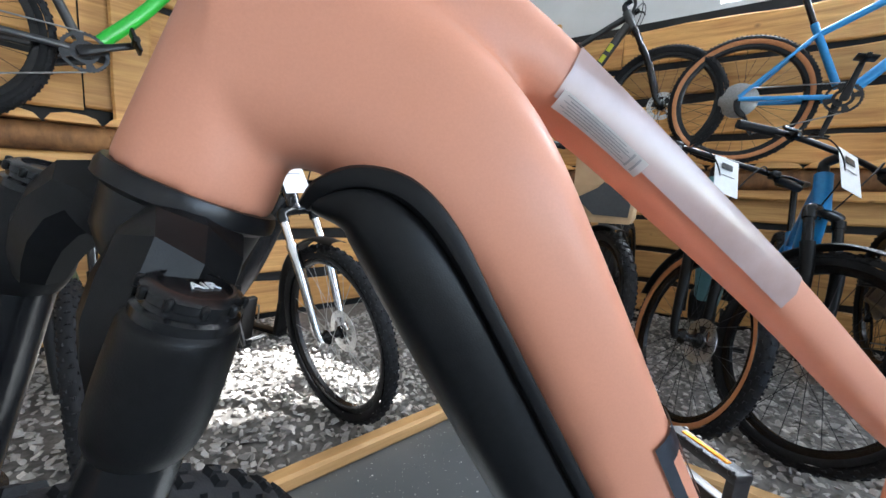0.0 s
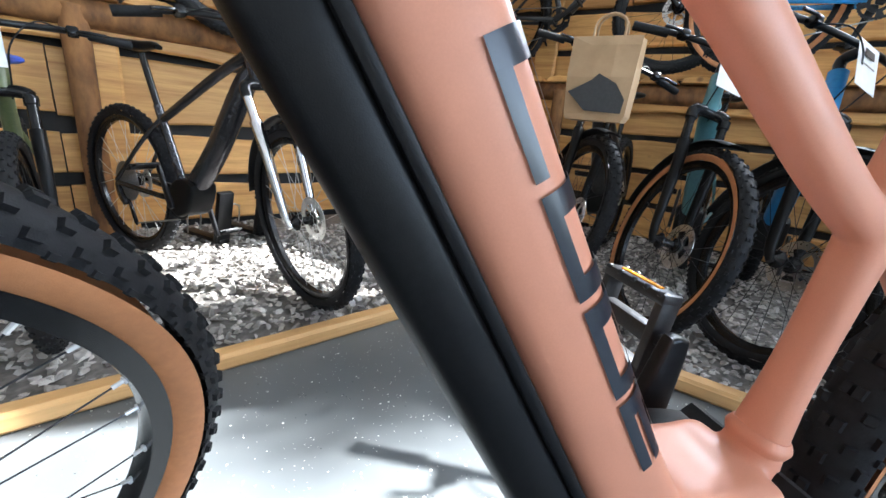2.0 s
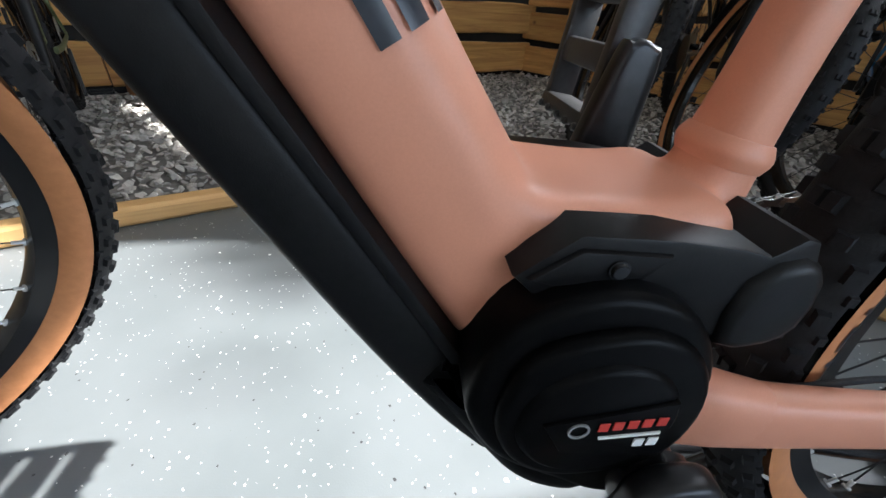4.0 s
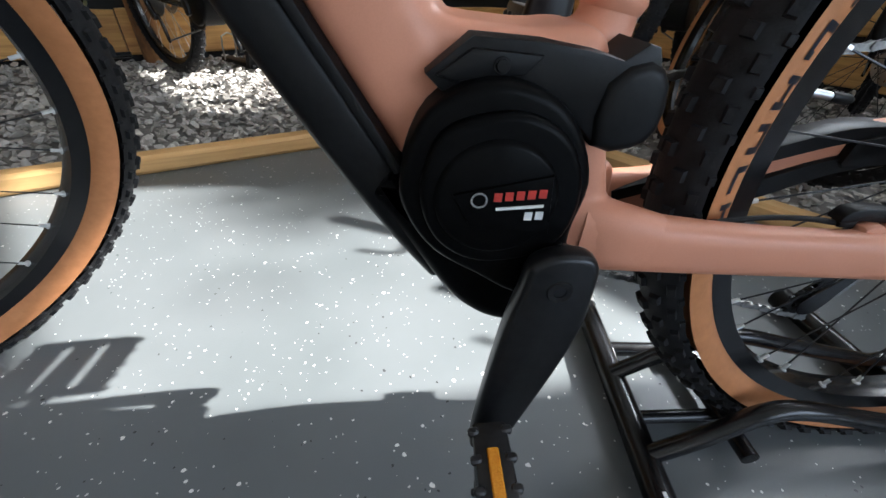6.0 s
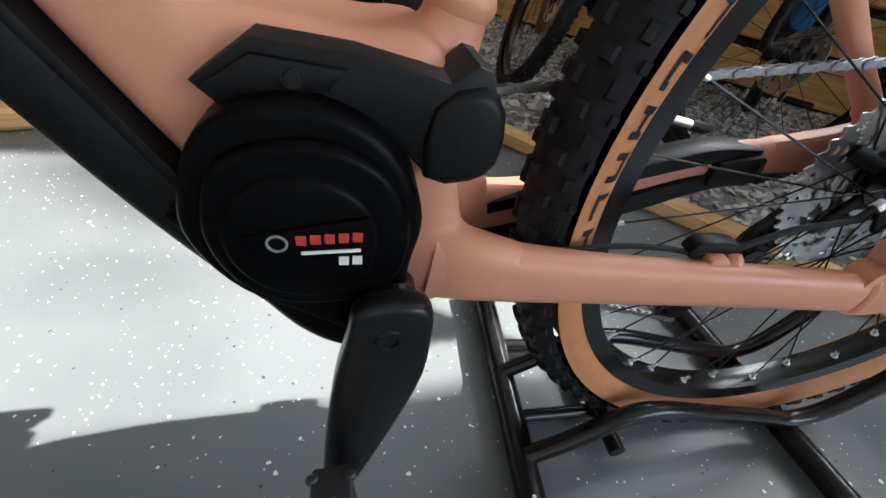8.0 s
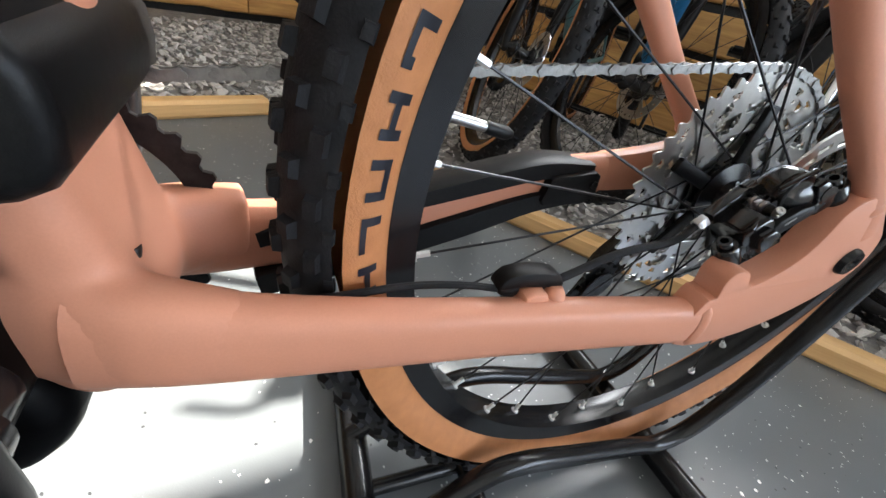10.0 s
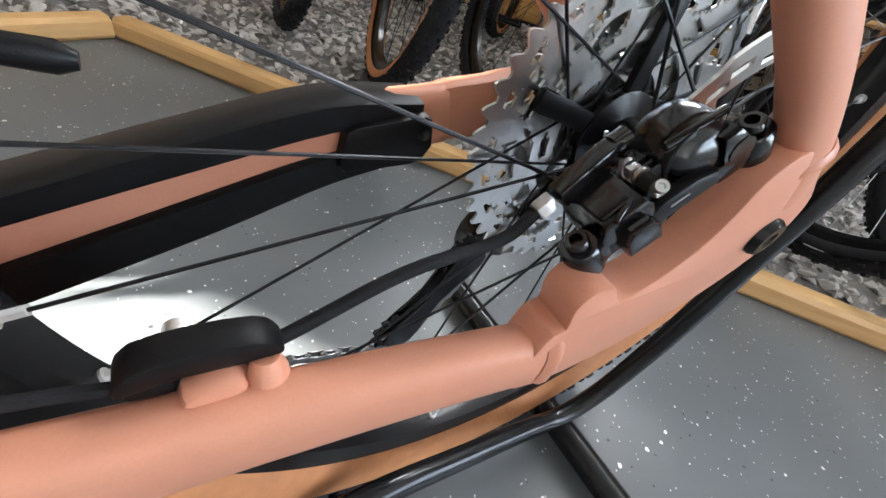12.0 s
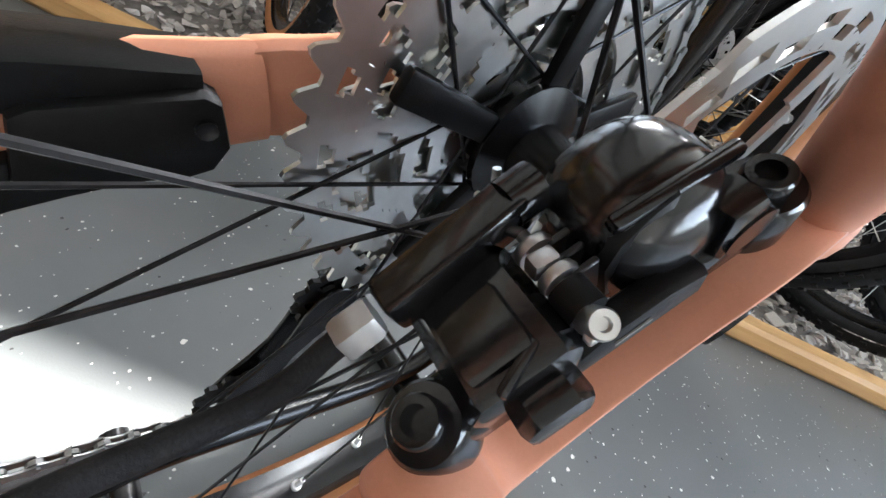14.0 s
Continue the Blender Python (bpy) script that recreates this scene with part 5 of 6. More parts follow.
# speed sensor on the left chainstay
sensor = part("speed_sensor", slab(rounded([(0.211, 0.3365), (0.216, 0.3435), (0.231, 0.3455), (0.248, 0.3435), (0.254, 0.3385), (0.253, 0.3335), (0.228, 0.3355), (0.213, 0.3335)], 2), -0.051, -0.039, 0.0015, 2), BLACK_PLASTIC, ebike, "small black speed sensor")
part("plug", moved(box(0.013, 0.009, 0.007, 0.002), Matrix.Translation((0.219, -0.046, 0.3325)) @ pose(0, 0, 0, 0, 8, 0)), BLACK_PLASTIC, sensor)
part("sensor_boss", slab(rounded([(0.226, 0.322), (0.2265, 0.333), (0.236, 0.335), (0.242, 0.333), (0.245, 0.322)], 2), -0.058, -0.046, 0.003, 2), PINK, frame_ob)
part("sensor_boss", loft([(0.2495, -0.056, 0.322, 0.0068, 0.0068), (0.2495, -0.0525, 0.331, 0.0064, 0.0064), (0.2495, -0.051, 0.3355, 0.004, 0.004)], 18, 2, (0, 1, 0), 3), PINK, frame_ob)
part("sensor_cable", tube([(0.213, -0.046, 0.332), (0.195, -0.043, 0.333), (0.165, -0.0385, 0.331), (0.12, -0.037, 0.325), (0.06, -0.03, 0.315)], 0.0022, 8), RUBBER, ebike)
part("zip_tie", loft([(0.046, -0.02, 0.345, 0.004, 0.0015), (0.048, -0.03, 0.315, 0.004, 0.0015)], 8, 4, (1, 0, 0), 0), BLACK_PLASTIC, ebike)
# seat clamp, post and saddle
part("seat_clamp", loft([(0.0765, 0, 0.702, 0.0188, 0.0188), (0.0815, 0, 0.718, 0.0188, 0.0188)], 28, 2, (0, 1, 0), 0), BLACK_GLOSS, ebike, "glossy black seat clamp")
part("seatpost", rod((0.078, 0, 0.70), (0.128, 0, 0.87), 0.0145, 20), BLACK_GLOSS, ebike, "glossy black seat post")
part("saddle", loft([(0.0, 0, 0.89, 0.014, 0.018), (0.03, 0, 0.895, 0.018, 0.022), (0.1, 0, 0.895, 0.02, 0.035), (0.18, 0, 0.9, 0.022, 0.065), (0.25, 0, 0.91, 0.02, 0.075), (0.275, 0, 0.91, 0.01, 0.055)], 24, 2.4, (0, 1, 0), 6), BLACK_PLASTIC, ebike, "black saddle")
part("saddle_rail", tube([(0.04, 0.02, 0.88), (0.1, 0.022, 0.862), (0.17, 0.022, 0.862), (0.23, 0.03, 0.89)], 0.0036, 8), DARK_STEEL, ebike)
part("saddle_rail", tube([(0.04, -0.02, 0.88), (0.1, -0.022, 0.862), (0.17, -0.022, 0.862), (0.23, -0.03, 0.89)], 0.0036, 8), DARK_STEEL, ebike)

# printed marks on the tan sidewalls
def letter_marks(wheel, start, widths, r0=0.326, r1=0.342, gap=1.0, way=1):
    """Block letter shapes as plain bars: uprights with a cross stroke at varying height."""
    a = start
    spans = []
    for k, w in enumerate(widths):
        thick = 0.24 * w
        spans.append((a, a + way * thick, r0, r1))
        mid = (r0 + r1) / 2
        if k % 4 != 2:
            spans.append((a + way * (w - thick), a + way * w, r0 if k % 3 else mid, r1))
        level = (r1 - 0.0032, mid - 0.0016, r0)[k % 3]
        spans.append((a + way * thick, a + way * (w - (thick if k % 4 != 2 else 0)), level, level + 0.0032))
        a += way * (w + gap)
    sidewall_marks(wheel, spans)


letter_marks(rear_wheel, 150, (3.6,) * 8, 0.3255, 0.336, 1.5, 1)
letter_marks(rear_wheel, -8, (2.2,) * 8, 0.3295, 0.338, 0.7, -1)
letter_marks(front_wheel, -40, (2.2,) * 8, 0.3295, 0.338, 0.7, -1)
letter_marks(front_wheel, -118, (2.2,) * 8, 0.3295, 0.338, 0.7, -1)

# ---------------------------------------------------------------- display stand under the rear wheel
stand = thing("bicycle_stand", "black steel display stand holding a rear wheel", "stand")
bar = part("floor_bar", tube([(0.193, 0.195, 0.021), (0.158, -0.3, 0.021)], 0.0165, 18, 0), BLACK_GLOSS, stand)
part("cap", rod((0.1945, 0.22, 0.021), (0.1929, 0.193, 0.021), 0.018, 20), ALLOY, bar, "bare metal end cap")
part("mark", moved(box(0.004, 0.035, 0.0006), Matrix.Translation((0.17, -0.115, 0.0377))), WHITE_PRINT, bar, "small white printed bar")
bar2 = part("floor_bar", tube([(0.553, 0.2, 0.021), (0.575, -0.22, 0.021)], 0.0165, 18, 0), BLACK_GLOSS, stand)
part("foot", rod((0.575, -0.21, 0.021), (0.5765, -0.235, 0.021), 0.0195, 18), BLACK_PLASTIC, bar2, "black rubber end foot")
part("foot", rod((0.553, 0.19, 0.021), (0.5525, 0.215, 0.021), 0.0195, 18), BLACK_PLASTIC, bar2, "black rubber end foot")
for y in (-1, 1):
    part("wheel_rail", tube([(0.18, y * 0.055, 0.03), (0.225, y * 0.055, 0.062), (0.28, y * 0.052, 0.1), (0.325, y * 0.052, 0.104), (0.4, y * 0.052, 0.085), (0.5, y * 0.052, 0.06), (0.555, y * 0.054, 0.05), (0.6, y * 0.056, 0.08), (0.635, y * 0.057, 0.17), (0.655, y * 0.057, 0.3), (0.665, y * 0.057, 0.44), (0.655, y * 0.057, 0.53)], 0.0105, 14, 5), BLACK_GLOSS, stand, "bent black steel tube")
    part("foam_grip", loft([(0.6665, y * 0.057, 0.475, 0.017, 0.017), (0.66, y * 0.057, 0.52, 0.0175, 0.0175), (0.645, y * 0.055, 0.58, 0.0175, 0.0175), (0.625, y * 0.05, 0.63, 0.016, 0.016)], 16, 2, (0, 1, 0), 4), GREY_FOAM, stand, "grey foam sleeve")
part("cross_tube", rod((0.18, 0.105, 0.021), (0.3, 0.1, 0.021), 0.0105, 12), BLACK_GLOSS, stand)
part("cross_tube", rod((0.3, 0.115, 0.021), (0.3, -0.06, 0.021), 0.0105, 12), BLACK_GLOSS, stand)
part("centre_tube", rod((0.18, 0.0, 0.0135), (0.56, 0.0, 0.0135), 0.0085, 12), BLACK_GLOSS, stand)

# ---------------------------------------------------------------- the other bicycles
def paint(name, low, high, rough=(0.25, 0.4), coat=0.3):
    return noisy(material(name, low, 0.3, 0.0, coat), 80, low, high, rough, 0.01)


GREEN_PAINT = paint("bright_green_paint", (0.03, 0.42, 0.03), (0.05, 0.5, 0.05))
OLIVE_PAINT = paint("olive_paint", (0.10, 0.13, 0.055), (0.13, 0.16, 0.07))
TEAL_PAINT = paint("teal_paint", (0.09, 0.24, 0.28), (0.12, 0.3, 0.34))
BLUE_PAINT = paint("blue_paint", (0.02, 0.2, 0.5), (0.03, 0.27, 0.6))
SILVER_PAINT = noisy(material("dark_silver_paint", (0.2, 0.2, 0.21), 0.25, 0.7), 60, (0.05, 0.05, 0.055), (0.09, 0.09, 0.1), (0.15, 0.3), 0.01)
CHARCOAL_PAINT = paint("charcoal_paint", (0.02, 0.021, 0.023), (0.035, 0.036, 0.039))
YELLOW_PAINT = paint("yellow_paint", (0.5, 0.55, 0.02), (0.6, 0.62, 0.04))
CHROME = noisy(material("polished_fork", (0.75, 0.75, 0.76), 0.12, 1.0), 40, (0.7, 0.7, 0.71), (0.8, 0.8, 0.81), (0.08, 0.2), 0.0)
BRIGHT_BLUE = paint("bright_blue_cover", (0.015, 0.09, 0.6), (0.03, 0.14, 0.7))
WHEEL_R = 0.365


def shared(bm, *mats, smooth=40):
    me = bpy.data.meshes.new("shared")
    bm.normal_update()
    bm.to_mesh(me)
    bm.free()
    for m in mats:
        me.materials.append(m)
    if smooth:
        me.shade_smooth()
        me.set_sharp_from_angle(angle=radians(smooth))
    return me


def put(name, me, parent, m=None, label=""):
    ob = new(name, me)
    ob.parent = parent
    if m is not None:
        ob.matrix_local = m
    if label:
        ob["label"] = label
    return ob


def spokes_bm(n=28):
    bm = bmesh.new()
    for k in range(n):
        h, r = spoke_ends(k, n, 0.026, 0.292, 0.027)
        bm = join(bm, rod(h, r, 0.0011, 4))
    return bm


def side_band(colour_from, colour_to, side):
    ps = [p for p in tyre_profile(WHEEL_R, R_TUBE, 40) if p[1] * side > 0 and p[0] < WHEEL_R - R_TUBE * 0.88]
    return band([(r, y * 1.012) for r, y in ps], 72)


M_TYRE = shared(tread(WHEEL_R, R_TUBE, 52), RUBBER)
M_SIDE = [shared(join(side_band(0, 0, -1), side_band(0, 0, 1)), TAN), shared(join(side_band(0, 0, -1), side_band(0, 0, 1)), RUBBER)]
M_RIM = shared(lathe([(0.312, -0.0155), (0.316, -0.0165), (0.306, -0.011), (0.306, 0.011), (0.316, 0.0165), (0.312, 0.0155), (0.3, 0.0145), (0.29, 0.008), (0.29, -0.008), (0.3, -0.0145)], 72, True), BLACK_GLOSS)
M_SPOKES = [shared(spokes_bm(), DARK_STEEL, smooth=0), shared(spokes_bm(), STEEL, smooth=0)]
M_HUB = shared(lathe([(0.008, -0.06), (0.012, -0.05), (0.03, -0.034), (0.03, -0.03), (0.016, -0.02), (0.016, 0.02), (0.03, 0.03), (0.03, 0.034), (0.012, 0.05), (0.008, 0.06)], 20), BLACK_GLOSS)
M_ROTOR = shared(ring_plate([0.02, 0.03, 0.06, 0.068, 0.074, 0.08, 0.088], 72, -0.043, -0.041, lambda i, k: (k % 12 in (0, 1, 2) if i == 1 else True) and not (i == 4 and k % 3 == 0)), STEEL)
M_CASSETTE = shared(join(*[moved(lathe([(0.016, 0.022), (r, 0.022 + 0.004 * k), (r, 0.024 + 0.004 * k), (0.016, 0.062)], 40), Matrix.Identity(4)) for k, r in enumerate((0.098, 0.08, 0.064, 0.05, 0.04, 0.03))]), CHAIN_STEEL)
M_RING = shared(ring_plate([0.03, 0.045, 0.065, lambda k: 0.077 + (0.002 if k % 4 in (1, 2) else -0.001)], 128, 0.046, 0.05, lambda i, k: not (i == 1 and k % 32 < 22)), DARK_STEEL)
M_CRANK = shared(slab(rounded([(0.0, 0.022), (0.02, 0.01), (0.014, -0.08), (0.012, -0.17), (0.0, -0.186), (-0.012, -0.17), (-0.014, -0.08), (-0.02, 0.01)], 3), -0.09, -0.076, 0.004, 2), BLACK_METAL)
M_PEDAL = shared(join(box(0.085, 0.09, 0.012, 0.003), moved(box(0.02, 0.1, 0.024, 0.004), Matrix.Identity(4))), BLACK_PLASTIC)

def saddle_bm():
    return loft([(-0.14, 0, 0.0, 0.01, 0.016), (-0.1, 0, 0.008, 0.016, 0.022), (-0.02, 0, 0.006, 0.02, 0.036), (0.06, 0, 0.01, 0.022, 0.066), (0.11, 0, 0.016, 0.018, 0.074), (0.13, 0, 0.014, 0.008, 0.05)], 20, 2.3, (0, 1, 0), 4)


M_SADDLE = shared(saddle_bm(), BLACK_PLASTIC)
M_MECH = shared(join(slab(rounded([(-0.01, 0.0), (0.02, -0.01), (0.01, -0.07), (-0.03, -0.11), (-0.045, -0.09), (-0.015, -0.05)], 3), 0.05, 0.07, 0.004, 2), slab(rounded([(-0.03, -0.09), (-0.05, -0.1), (-0.085, -0.19), (-0.065, -0.2)], 3), 0.04, 0.05, 0.002, 1)), BLACK_GLOSS)
M_BAR = shared(tube([(0.06, -0.37, 0.015), (0.02, -0.2, 0.012), (-0.012, -0.07, -0.008), (-0.012, 0.07, -0.008), (0.02, 0.2, 0.012), (0.06, 0.37, 0.015)], 0.011, 10), BLACK_METAL)
M_GRIP = shared(lathe([(0.0, -0.065), (0.016, -0.065), (0.0165, -0.06), (0.0155, 0.0), (0.0165, 0.06), (0.0155, 0.065), (0.0, 0.065)], 14), RUBBER)
M_LEVER = shared(join(tube([(-0.015, 0.0, -0.012), (-0.05, 0.03, -0.025), (-0.052, 0.09, -0.03)], 0.006, 8), moved(box(0.04, 0.035, 0.03, 0.008), Matrix.Translation((-0.015, 0.0, -0.01)))), BLACK_GLOSS)


def bg_wheel(parent, m, tan=False, bright=False, rotor=True, cassette=False):
    w = new("wheel")
    w.parent = parent
    w.matrix_local = m
    t = put("tyre", M_TYRE, w)
    put("sidewall", M_SIDE[0 if tan else 1], t, label="tan sidewall" if tan else "")
    put("rim", M_RIM, w)
    put("spokes", M_SPOKES[1 if bright else 0], w)
    put("hub", M_HUB, w)
    if rotor:
        put("brake_rotor", M_ROTOR, w, label="drilled steel disc")
    if cassette:
        put("cassette", M_CASSETTE, w)
    return w


def bg_bike(m, label, frame_mat, legs_mat=None, tan=False, bright=False, motor_unit=True, steer=0.0, decal=None, fender=False, card=True, group="bicycles on display", crank_turn=20.0, step=False, tube_mat=None, saddle_mat=None):
    """A whole bicycle: front axle over the local origin, x towards the rear, standing on z = 0."""
    b = thing("bicycle", label, "bicycle", group, m=m)
    legs_mat = legs_mat or BLACK_GLOSS
    wb, fat = 1.15, 1.0 if motor_unit else 0.55
    rear = Matrix.Translation((wb, 0, WHEEL_R))
    bg_wheel(b, rear, tan, bright, True, True)
    crown, top = Vector((0.205, 0, 0.85)), Vector((0.262, 0, 0.985))
    ax = (top - crown).normalized()
    STM = Matrix.Translation(crown) @ Matrix.Rotation(radians(steer), 4, ax) @ Matrix.Rotation(math.atan2(ax.x, ax.z), 4, "Y")
    f = new("fork")
    f.parent = b
    f.matrix_local = STM
    inv = Matrix.Rotation(math.atan2(ax.x, ax.z), 4, "Y").inverted()
    axle = inv @ (Vector((0, 0, WHEEL_R)) - crown)
    bg_wheel(b, STM @ Matrix.Translation(axle), tan, bright)
    part("crown", tube([(-0.012, -0.066, -0.05), (-0.012, -0.06, -0.012), (0, 0, 0.0), (-0.012, 0.06, -0.012), (-0.012, 0.066, -0.05)], 0.021, 12), BLACK_GLOSS, f)
    for y in (-1, 1):
        part("stanchion", rod((-0.012, y * 0.066, -0.02), (-0.014, y * 0.066, -0.2), 0.016, 14), CHROME if legs_mat is CHROME else BLACK_GLOSS, f)
        part("lower_leg", loft([(-0.014, y * 0.066, -0.14, 0.022, 0.022), (-0.018, y * 0.066, -0.25, 0.02, 0.02), (axle.x + 0.01, y * 0.06, axle.z + 0.05, 0.017, 0.015), (axle.x, y * 0.058, axle.z - 0.015, 0.012, 0.01)], 14, 2, (0, 1, 0), 4), legs_mat, f)
    if fender:
        part("mudguard", patch([(math.cos(radians(g)) * 0.385 + axle.x, 0, math.sin(radians(g)) * 0.385 + axle.z, 0.012, 0.036) for g in (125, 105, 85, 65, 45, 30)], (0.0, 1.0), (0, 180), 0.0, per=3), BLACK_PLASTIC, f, "short black mudguard")
    part("stem", tube([(0, 0, 0.13), (0, 0, 0.19), (-0.05, 0, 0.2)], 0.018, 12, 3), BLACK_METAL, f)
    put("handlebar", M_BAR, f, Matrix.Translation((-0.05, 0, 0.21)))
    for y in (-1, 1):
        put("grip", M_GRIP, f, Matrix.Translation((0.0, y * 0.315, 0.223)) @ pose(0, 0, 0, 0, 0, -y * 13))
        put("brake_lever", M_LEVER, f, Matrix.Translation((-0.035, y * 0.21, 0.22)) @ (Matrix.Identity(4) if y > 0 else Matrix.Diagonal((1, -1, 1, 1))))
        part("cable", tube([(-0.03, y * 0.2, 0.215), (-0.1, y * 0.12, 0.2), (-0.1, y * 0.05, 0.11), (-0.03, y * 0.03, 0.02), (0.02, y * 0.02, -0.02)], 0.0026, 6), RUBBER, f)
    if card:
        c = part("price_card", moved(box(0.002, 0.11, 0.16, 0.0005, 1), Matrix.Translation((-0.095, 0.02, 0.115)) @ pose(0, 0, 0, 0, 6, 8)), PAPER, f, "white price card in a clear sleeve")
        part("print", moved(box(0.001, 0.05, 0.026), Matrix.Translation((-0.0962, 0.022, 0.155)) @ pose(0, 0, 0, 0, 6, 8)), CHARCOAL_PAINT, c, "dark printed block")
        part("print", moved(box(0.001, 0.07, 0.004), Matrix.Translation((-0.0995, 0.022, 0.115)) @ pose(0, 0, 0, 0, 6, 8)), GREY_PRINT, c)
    part("head_tube", rod(crown, top, 0.028, 18), frame_mat, b)
    bb = Vector((0.705, 0, 0.33))
    seat_top = Vector((0.86, 0, 0.74))
    part("down_tube", loft([(0.245, 0, 0.9, 0.03, 0.026), (0.3, 0, 0.83, 0.036 * max(fat, 0.75), 0.03 * fat + 0.008), (0.48, 0, 0.58, 0.042 * max(fat, 0.62), 0.034 * fat + 0.006), (bb.x - 0.05, 0, bb.z + 0.06, 0.045 * max(fat, 0.6), 0.036 * fat + 0.006)], 16, 2.8, (0, 1, 0), 4), tube_mat or frame_mat, b)
    top_end = (0.75, 0, 0.5) if step else (0.835, 0, 0.68)
    part("top_tube", loft([(0.25, 0, 0.955, 0.022, 0.02), (0.45, 0, 0.87 if not step else 0.8, 0.019, 0.018), (*top_end, 0.017, 0.016)], 14, 2.3, (0, 1, 0), 4), frame_mat, b)
    part("seat_tube", rod(bb + Vector((0.02, 0, 0.06)), seat_top, 0.018, 14), frame_mat, b)
    for y in (-1, 1):
        part("chainstay", loft([(bb.x + 0.04, y * 0.035, bb.z + 0.01, 0.016, 0.01), (0.85, y * 0.055, 0.345, 0.013, 0.009), (wb, y * 0.068, WHEEL_R, 0.012, 0.006)], 10, 2.4, (0, 1, 0), 3), frame_mat, b)
        part("seatstay", loft([(0.838, y * 0.012, 0.68, 0.01, 0.009), (0.96, y * 0.045, 0.56, 0.0095, 0.009), (wb, y * 0.068, WHEEL_R + 0.01, 0.011, 0.006)], 10, 2, (0, 1, 0), 3), frame_mat, b)
        c = put("crank", M_CRANK, b, Matrix.Translation(bb) @ pose(0, 0, 0, 0, crank_turn + (180 if y > 0 else 0), 0) @ (Matrix.Identity(4) if y < 0 else Matrix.Diagonal((1, -1, 1, 1))))
        put("pedal", M_PEDAL, c, Matrix.Translation((0, -0.145, -0.17)))
    if motor_unit:
        part("motor", slab(rounded([(bb.x - 0.12, bb.z + 0.09), (bb.x - 0.02, bb.z + 0.11), (bb.x + 0.045, bb.z + 0.06), (bb.x + 0.05, bb.z - 0.03), (bb.x, bb.z - 0.065), (bb.x - 0.08, bb.z - 0.03)], 3), -0.06, 0.06, 0.012, 3), BLACK_PLASTIC, b, "black drive unit")
    put("chainring", M_RING, b, Matrix.Translation(bb))
    put("derailleur", M_MECH, b, Matrix.Translation((wb, 0, WHEEL_R)))
    run = join(rod((bb.x, 0.048, bb.z + 0.077), (wb, 0.035, WHEEL_R + 0.064), 0.0035, 6), rod((bb.x, 0.048, bb.z - 0.077), (wb - 0.07, 0.044, WHEEL_R - 0.2), 0.0035, 6))
    part("chain", run, CHAIN_STEEL, b)
    part("seatpost", rod(seat_top - Vector((0.01, 0, 0.03)), seat_top + Vector((0.075, 0, 0.21)), 0.0145, 14), BLACK_GLOSS, b)
    put("saddle", shared(saddle_bm(), saddle_mat) if saddle_mat else M_SADDLE, b, Matrix.Translation(seat_top + Vector((0.085, 0, 0.235))))
    if decal:
        d = [(0.3, 0, 0.83, 0.036 * max(fat, 0.75), 0.03 * fat + 0.008), (0.48, 0, 0.58, 0.042 * max(fat, 0.62), 0.034 * fat + 0.006), (bb.x - 0.08, 0, bb.z + 0.1, 0.043 * max(fat, 0.6), 0.036 * fat + 0.006)]
        for k in range(5):
            for arc in ((150, 210), (-30, 30)):
                part("decal", patch(d, (0.08 + 0.12 * k, 0.16 + 0.12 * k), arc, 0.0006, power=2.8, per=6, steps=3), decal, b, "printed block")
    return b


GROUND = 0.034
spot = lambda s, t, rz, z=GROUND: ROOM @ pose(s, t, z, 0, 0, rz)
spot_north = lambda s, t, rz, z=GROUND: NORTH @ pose(s, t, z, 0, 0, rz)
# standing in the gravel
bg_bike(spot_north(-0.51, 0.2, 113) @ Matrix.Scale(0.84, 4), "dark silver electric bicycle with polished fork and white price card", SILVER_PAINT, CHROME, bright=True, steer=-17, fender=True)
bg_bike(spot_north(-1.14, 0.32, 94) @ Matrix.Scale(0.74, 4), "small olive green mountain bike with black fork and white price card", OLIVE_PAINT, BLACK_PLASTIC, motor_unit=False, steer=-4, saddle_mat=BRIGHT_BLUE)
bg_bike(spot(0.45, -0.25, 2) @ Matrix.Scale(0.92, 4), "black electric mountain bike with a paper bag on its handlebar", CHARCOAL_PAINT, BLACK_PLASTIC, steer=40, fender=True, card=False)
bg_bike(spot(0.29, -0.655, -2) @ Matrix.Scale(0.9, 4), "teal electric mountain bike with tan-wall tyres and black fork", TEAL_PAINT, BLACK_PLASTIC, tan=True, steer=38, fender=True)
bg_bike(spot(0.33, -0.97, 0) @ Matrix.Scale(0.92, 4), "black and blue electric mountain bike with white price card", BLUE_PAINT, BLACK_PLASTIC, steer=44, fender=True)
bg_bike(spot(0.33, -1.42, 1), "black full-size electric bicycle with white price card", CHARCOAL_PAINT, CHROME, steer=35)
bg_bike(spot(0.3, -1.75, -1), "charcoal mountain bike with blue fork leg and bright spokes", CHARCOAL_PAINT, BLUE_PAINT, bright=True, steer=30, motor_unit=False)
bg_bike(spot(0.25, -2.08, 3), "black mountain bike with white-lettered tyres", CHARCOAL_PAINT, BLACK_PLASTIC, bright=True, steer=24, motor_unit=False)
bg_bike(spot(0.3, -2.5, 0), "black electric mountain bike at the end of the row", CHARCOAL_PAINT, BLACK_PLASTIC, steer=30)
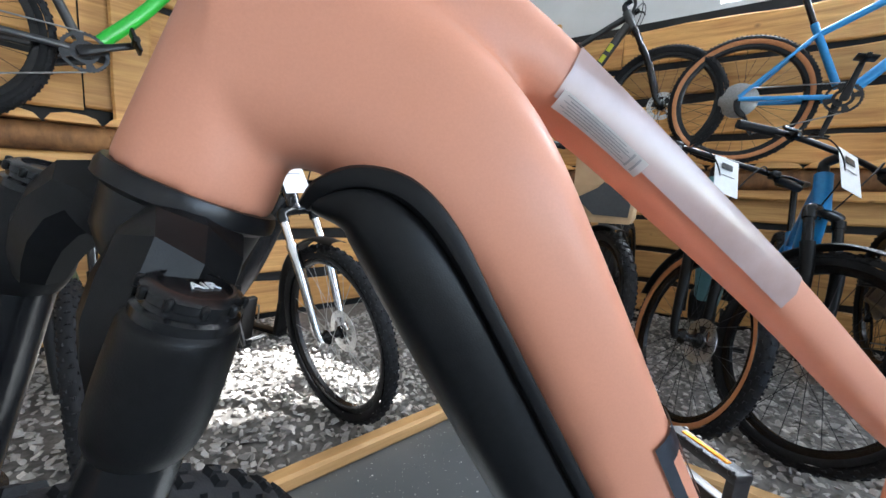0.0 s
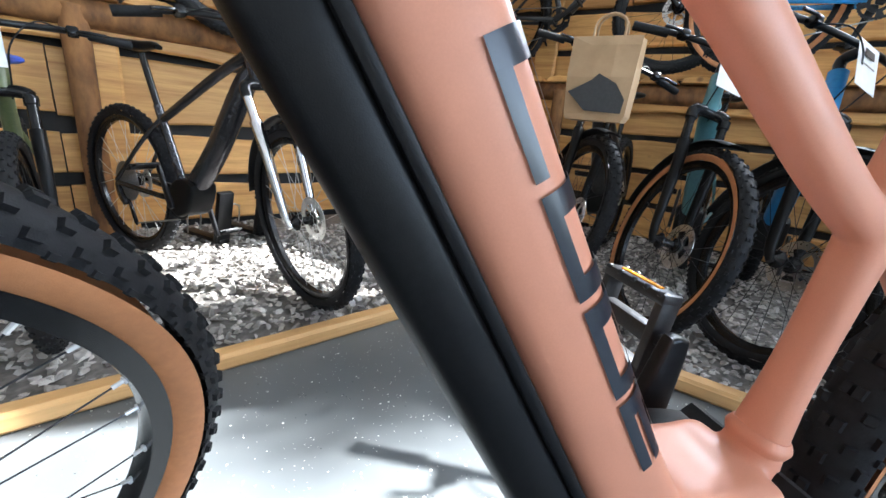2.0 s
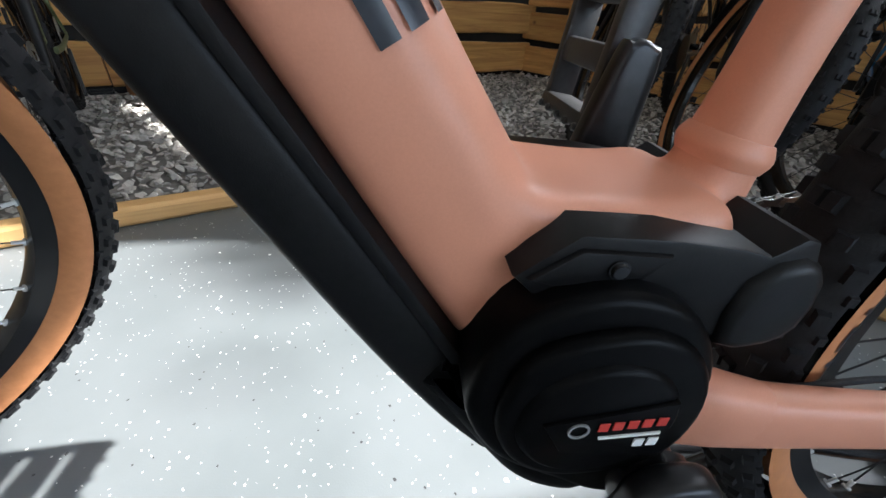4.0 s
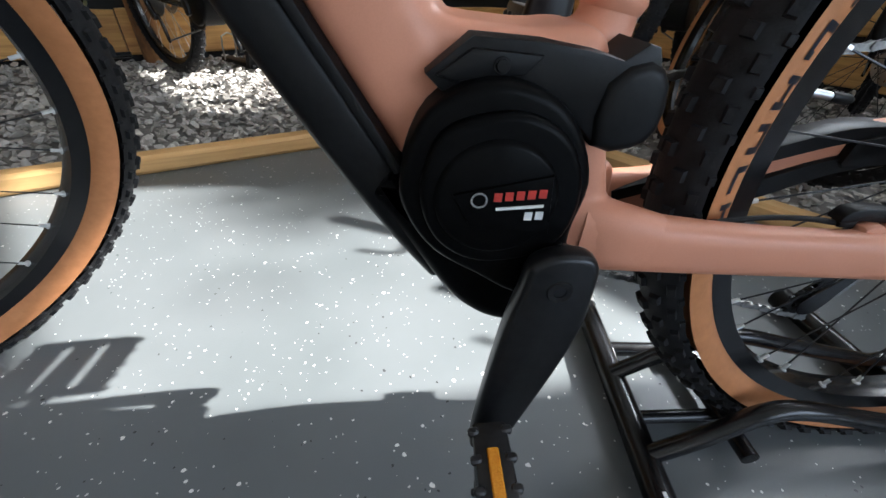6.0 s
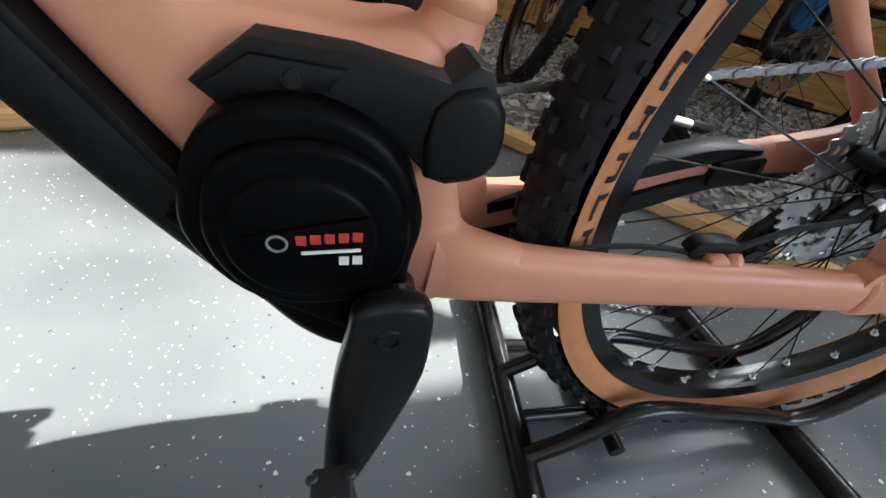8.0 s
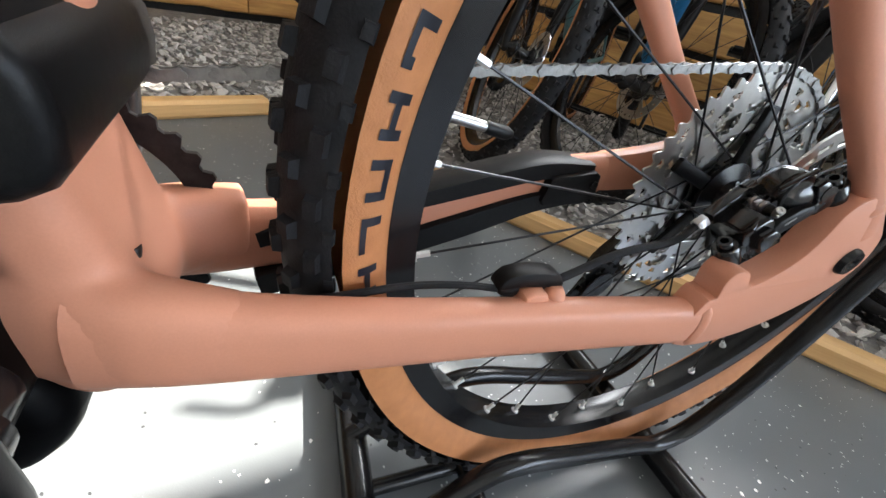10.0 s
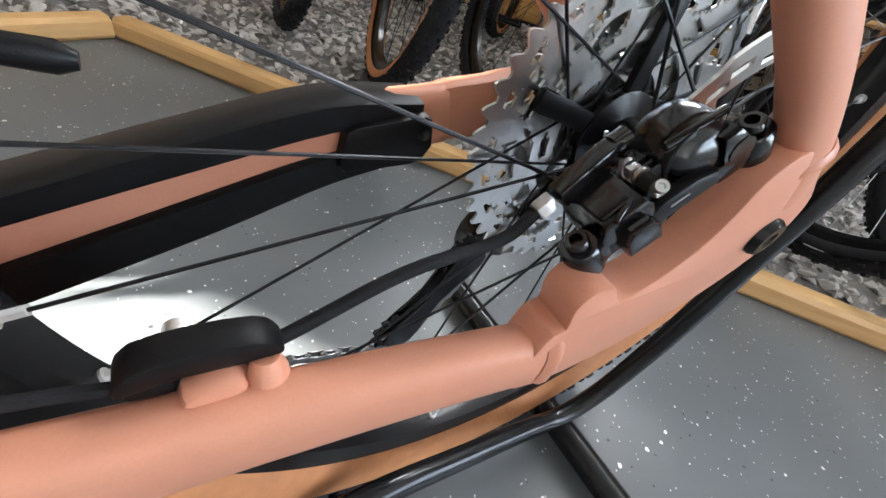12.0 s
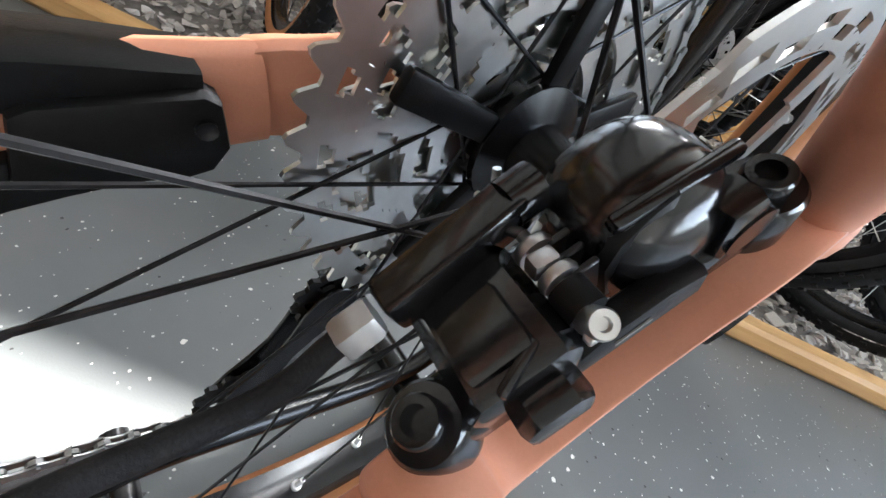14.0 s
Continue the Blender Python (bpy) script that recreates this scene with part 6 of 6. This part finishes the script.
# hung on the walls
HUNG = "bicycles hung on the wall"
bg_bike(spot_north(-0.38, 1.3, 180, 1.0), "black and bright green mountain bike hung on the planks", CHARCOAL_PAINT, BLACK_GLOSS, tube_mat=GREEN_PAINT, motor_unit=False, group=HUNG, card=False, crank_turn=-70)
bg_bike(spot_north(-1.85, 1.3, 180, 1.05), "black mountain bike hung high on the planks", CHARCOAL_PAINT, BLACK_GLOSS, motor_unit=False, group=HUNG, card=False, crank_turn=-70)
bg_bike(spot_north(1.05, 1.3, 180, 1.05), "charcoal mountain bike hung on the planks in the corner", CHARCOAL_PAINT, BLACK_GLOSS, motor_unit=False, group=HUNG, card=False)
bg_bike(spot(1.7, -0.3, 90, 1.1), "charcoal mountain bike with yellow marks hung on the planks", CHARCOAL_PAINT, BLACK_GLOSS, motor_unit=False, group=HUNG, card=False, decal=YELLOW_PAINT, crank_turn=-60)
bg_bike(spot(1.7, -1.86, 90, 1.08), "bright blue mountain bike with tan-wall tyres hung on the planks", BLUE_PAINT, BLUE_PAINT, tan=True, motor_unit=False, group=HUNG, card=False, decal=NAVY, crank_turn=-15)

# paper carrier bag on the handlebar of the black bike
KRAFT = noisy(material("kraft_paper", (0.46, 0.3, 0.16), 0.75), 12, (0.42, 0.27, 0.14), (0.52, 0.35, 0.2), (0.65, 0.85), 0.3)
bag = thing("paper_bag", "brown paper carrier bag with a black print, hanging from a handlebar", "bag", m=spot(0.32, -0.33, 4, 0.74))
body = bmesh.new()
ring = []
for z, w, d in ((0.0, 0.095, 0.05), (0.02, 0.105, 0.056), (0.14, 0.11, 0.06), (0.24, 0.112, 0.048), (0.27, 0.112, 0.04)):
    ring.append([body.verts.new((sx * d + 0.006 * noise.noise((z * 20, sx, sy)), sy * w + 0.006 * noise.noise((sx, z * 17, sy)), z)) for sx, sy in ((-1, -1), (-1.12, -0.35), (-1.05, 0.4), (-1, 1), (0.0, 0.93), (1, 1), (1, -1), (0, -0.93))])
for r0, r1 in zip(ring, ring[1:]):
    for k in range(8):
        body.faces.new((r0[k], r0[(k + 1) % 8], r1[(k + 1) % 8], r1[k]))
body.faces.new(ring[0][::-1])
part("body", body, KRAFT, bag, smooth=0)
part("print", slab([(-0.09, 0.025), (0.03, 0.03), (0.095, 0.09), (0.02, 0.13), (0.0, 0.15), (-0.06, 0.12), (-0.095, 0.07)], 0, 0.0015), CHARCOAL_PAINT, bag, "black printed shape").matrix_local = Matrix.Translation((-0.0695, 0, 0)) @ pose(0, 0, 0, 0, 0, 90)
for x in (-0.03, 0.03):
    part("handle", tube([(x, -0.05, 0.26), (x * 0.6, -0.045, 0.32), (x * 0.3, 0.0, 0.345), (x * 0.6, 0.045, 0.32), (x, 0.05, 0.26)], 0.004, 6), KRAFT, bag)


# low black wheel stands on the gravel by the back wall
def wheel_stand(s, t, rz):
    w = thing("wheel_stand", "low black steel wheel stand on the gravel", "stand", "wheel stands", m=spot_north(s, t, rz, 0.03))
    part("base", moved(box(0.3, 0.05, 0.02, 0.003), Matrix.Translation((0.12, 0, 0.02))), BLACK_PLASTIC, w)
    part("upright", moved(box(0.03, 0.07, 0.26, 0.004), Matrix.Translation((-0.03, 0, 0.14)) @ pose(0, 0, 0, 0, -14, 0)), BLACK_PLASTIC, w)
    part("hoop", tube([(0.22, -0.03, 0.02), (0.2, -0.03, 0.13), (0.2, 0.03, 0.13), (0.22, 0.03, 0.02)], 0.004, 8, 2), STEEL, w, "bright wire hoop")


wheel_stand(-0.58, 1.05, 111)
wheel_stand(-0.38, 1.12, 111)
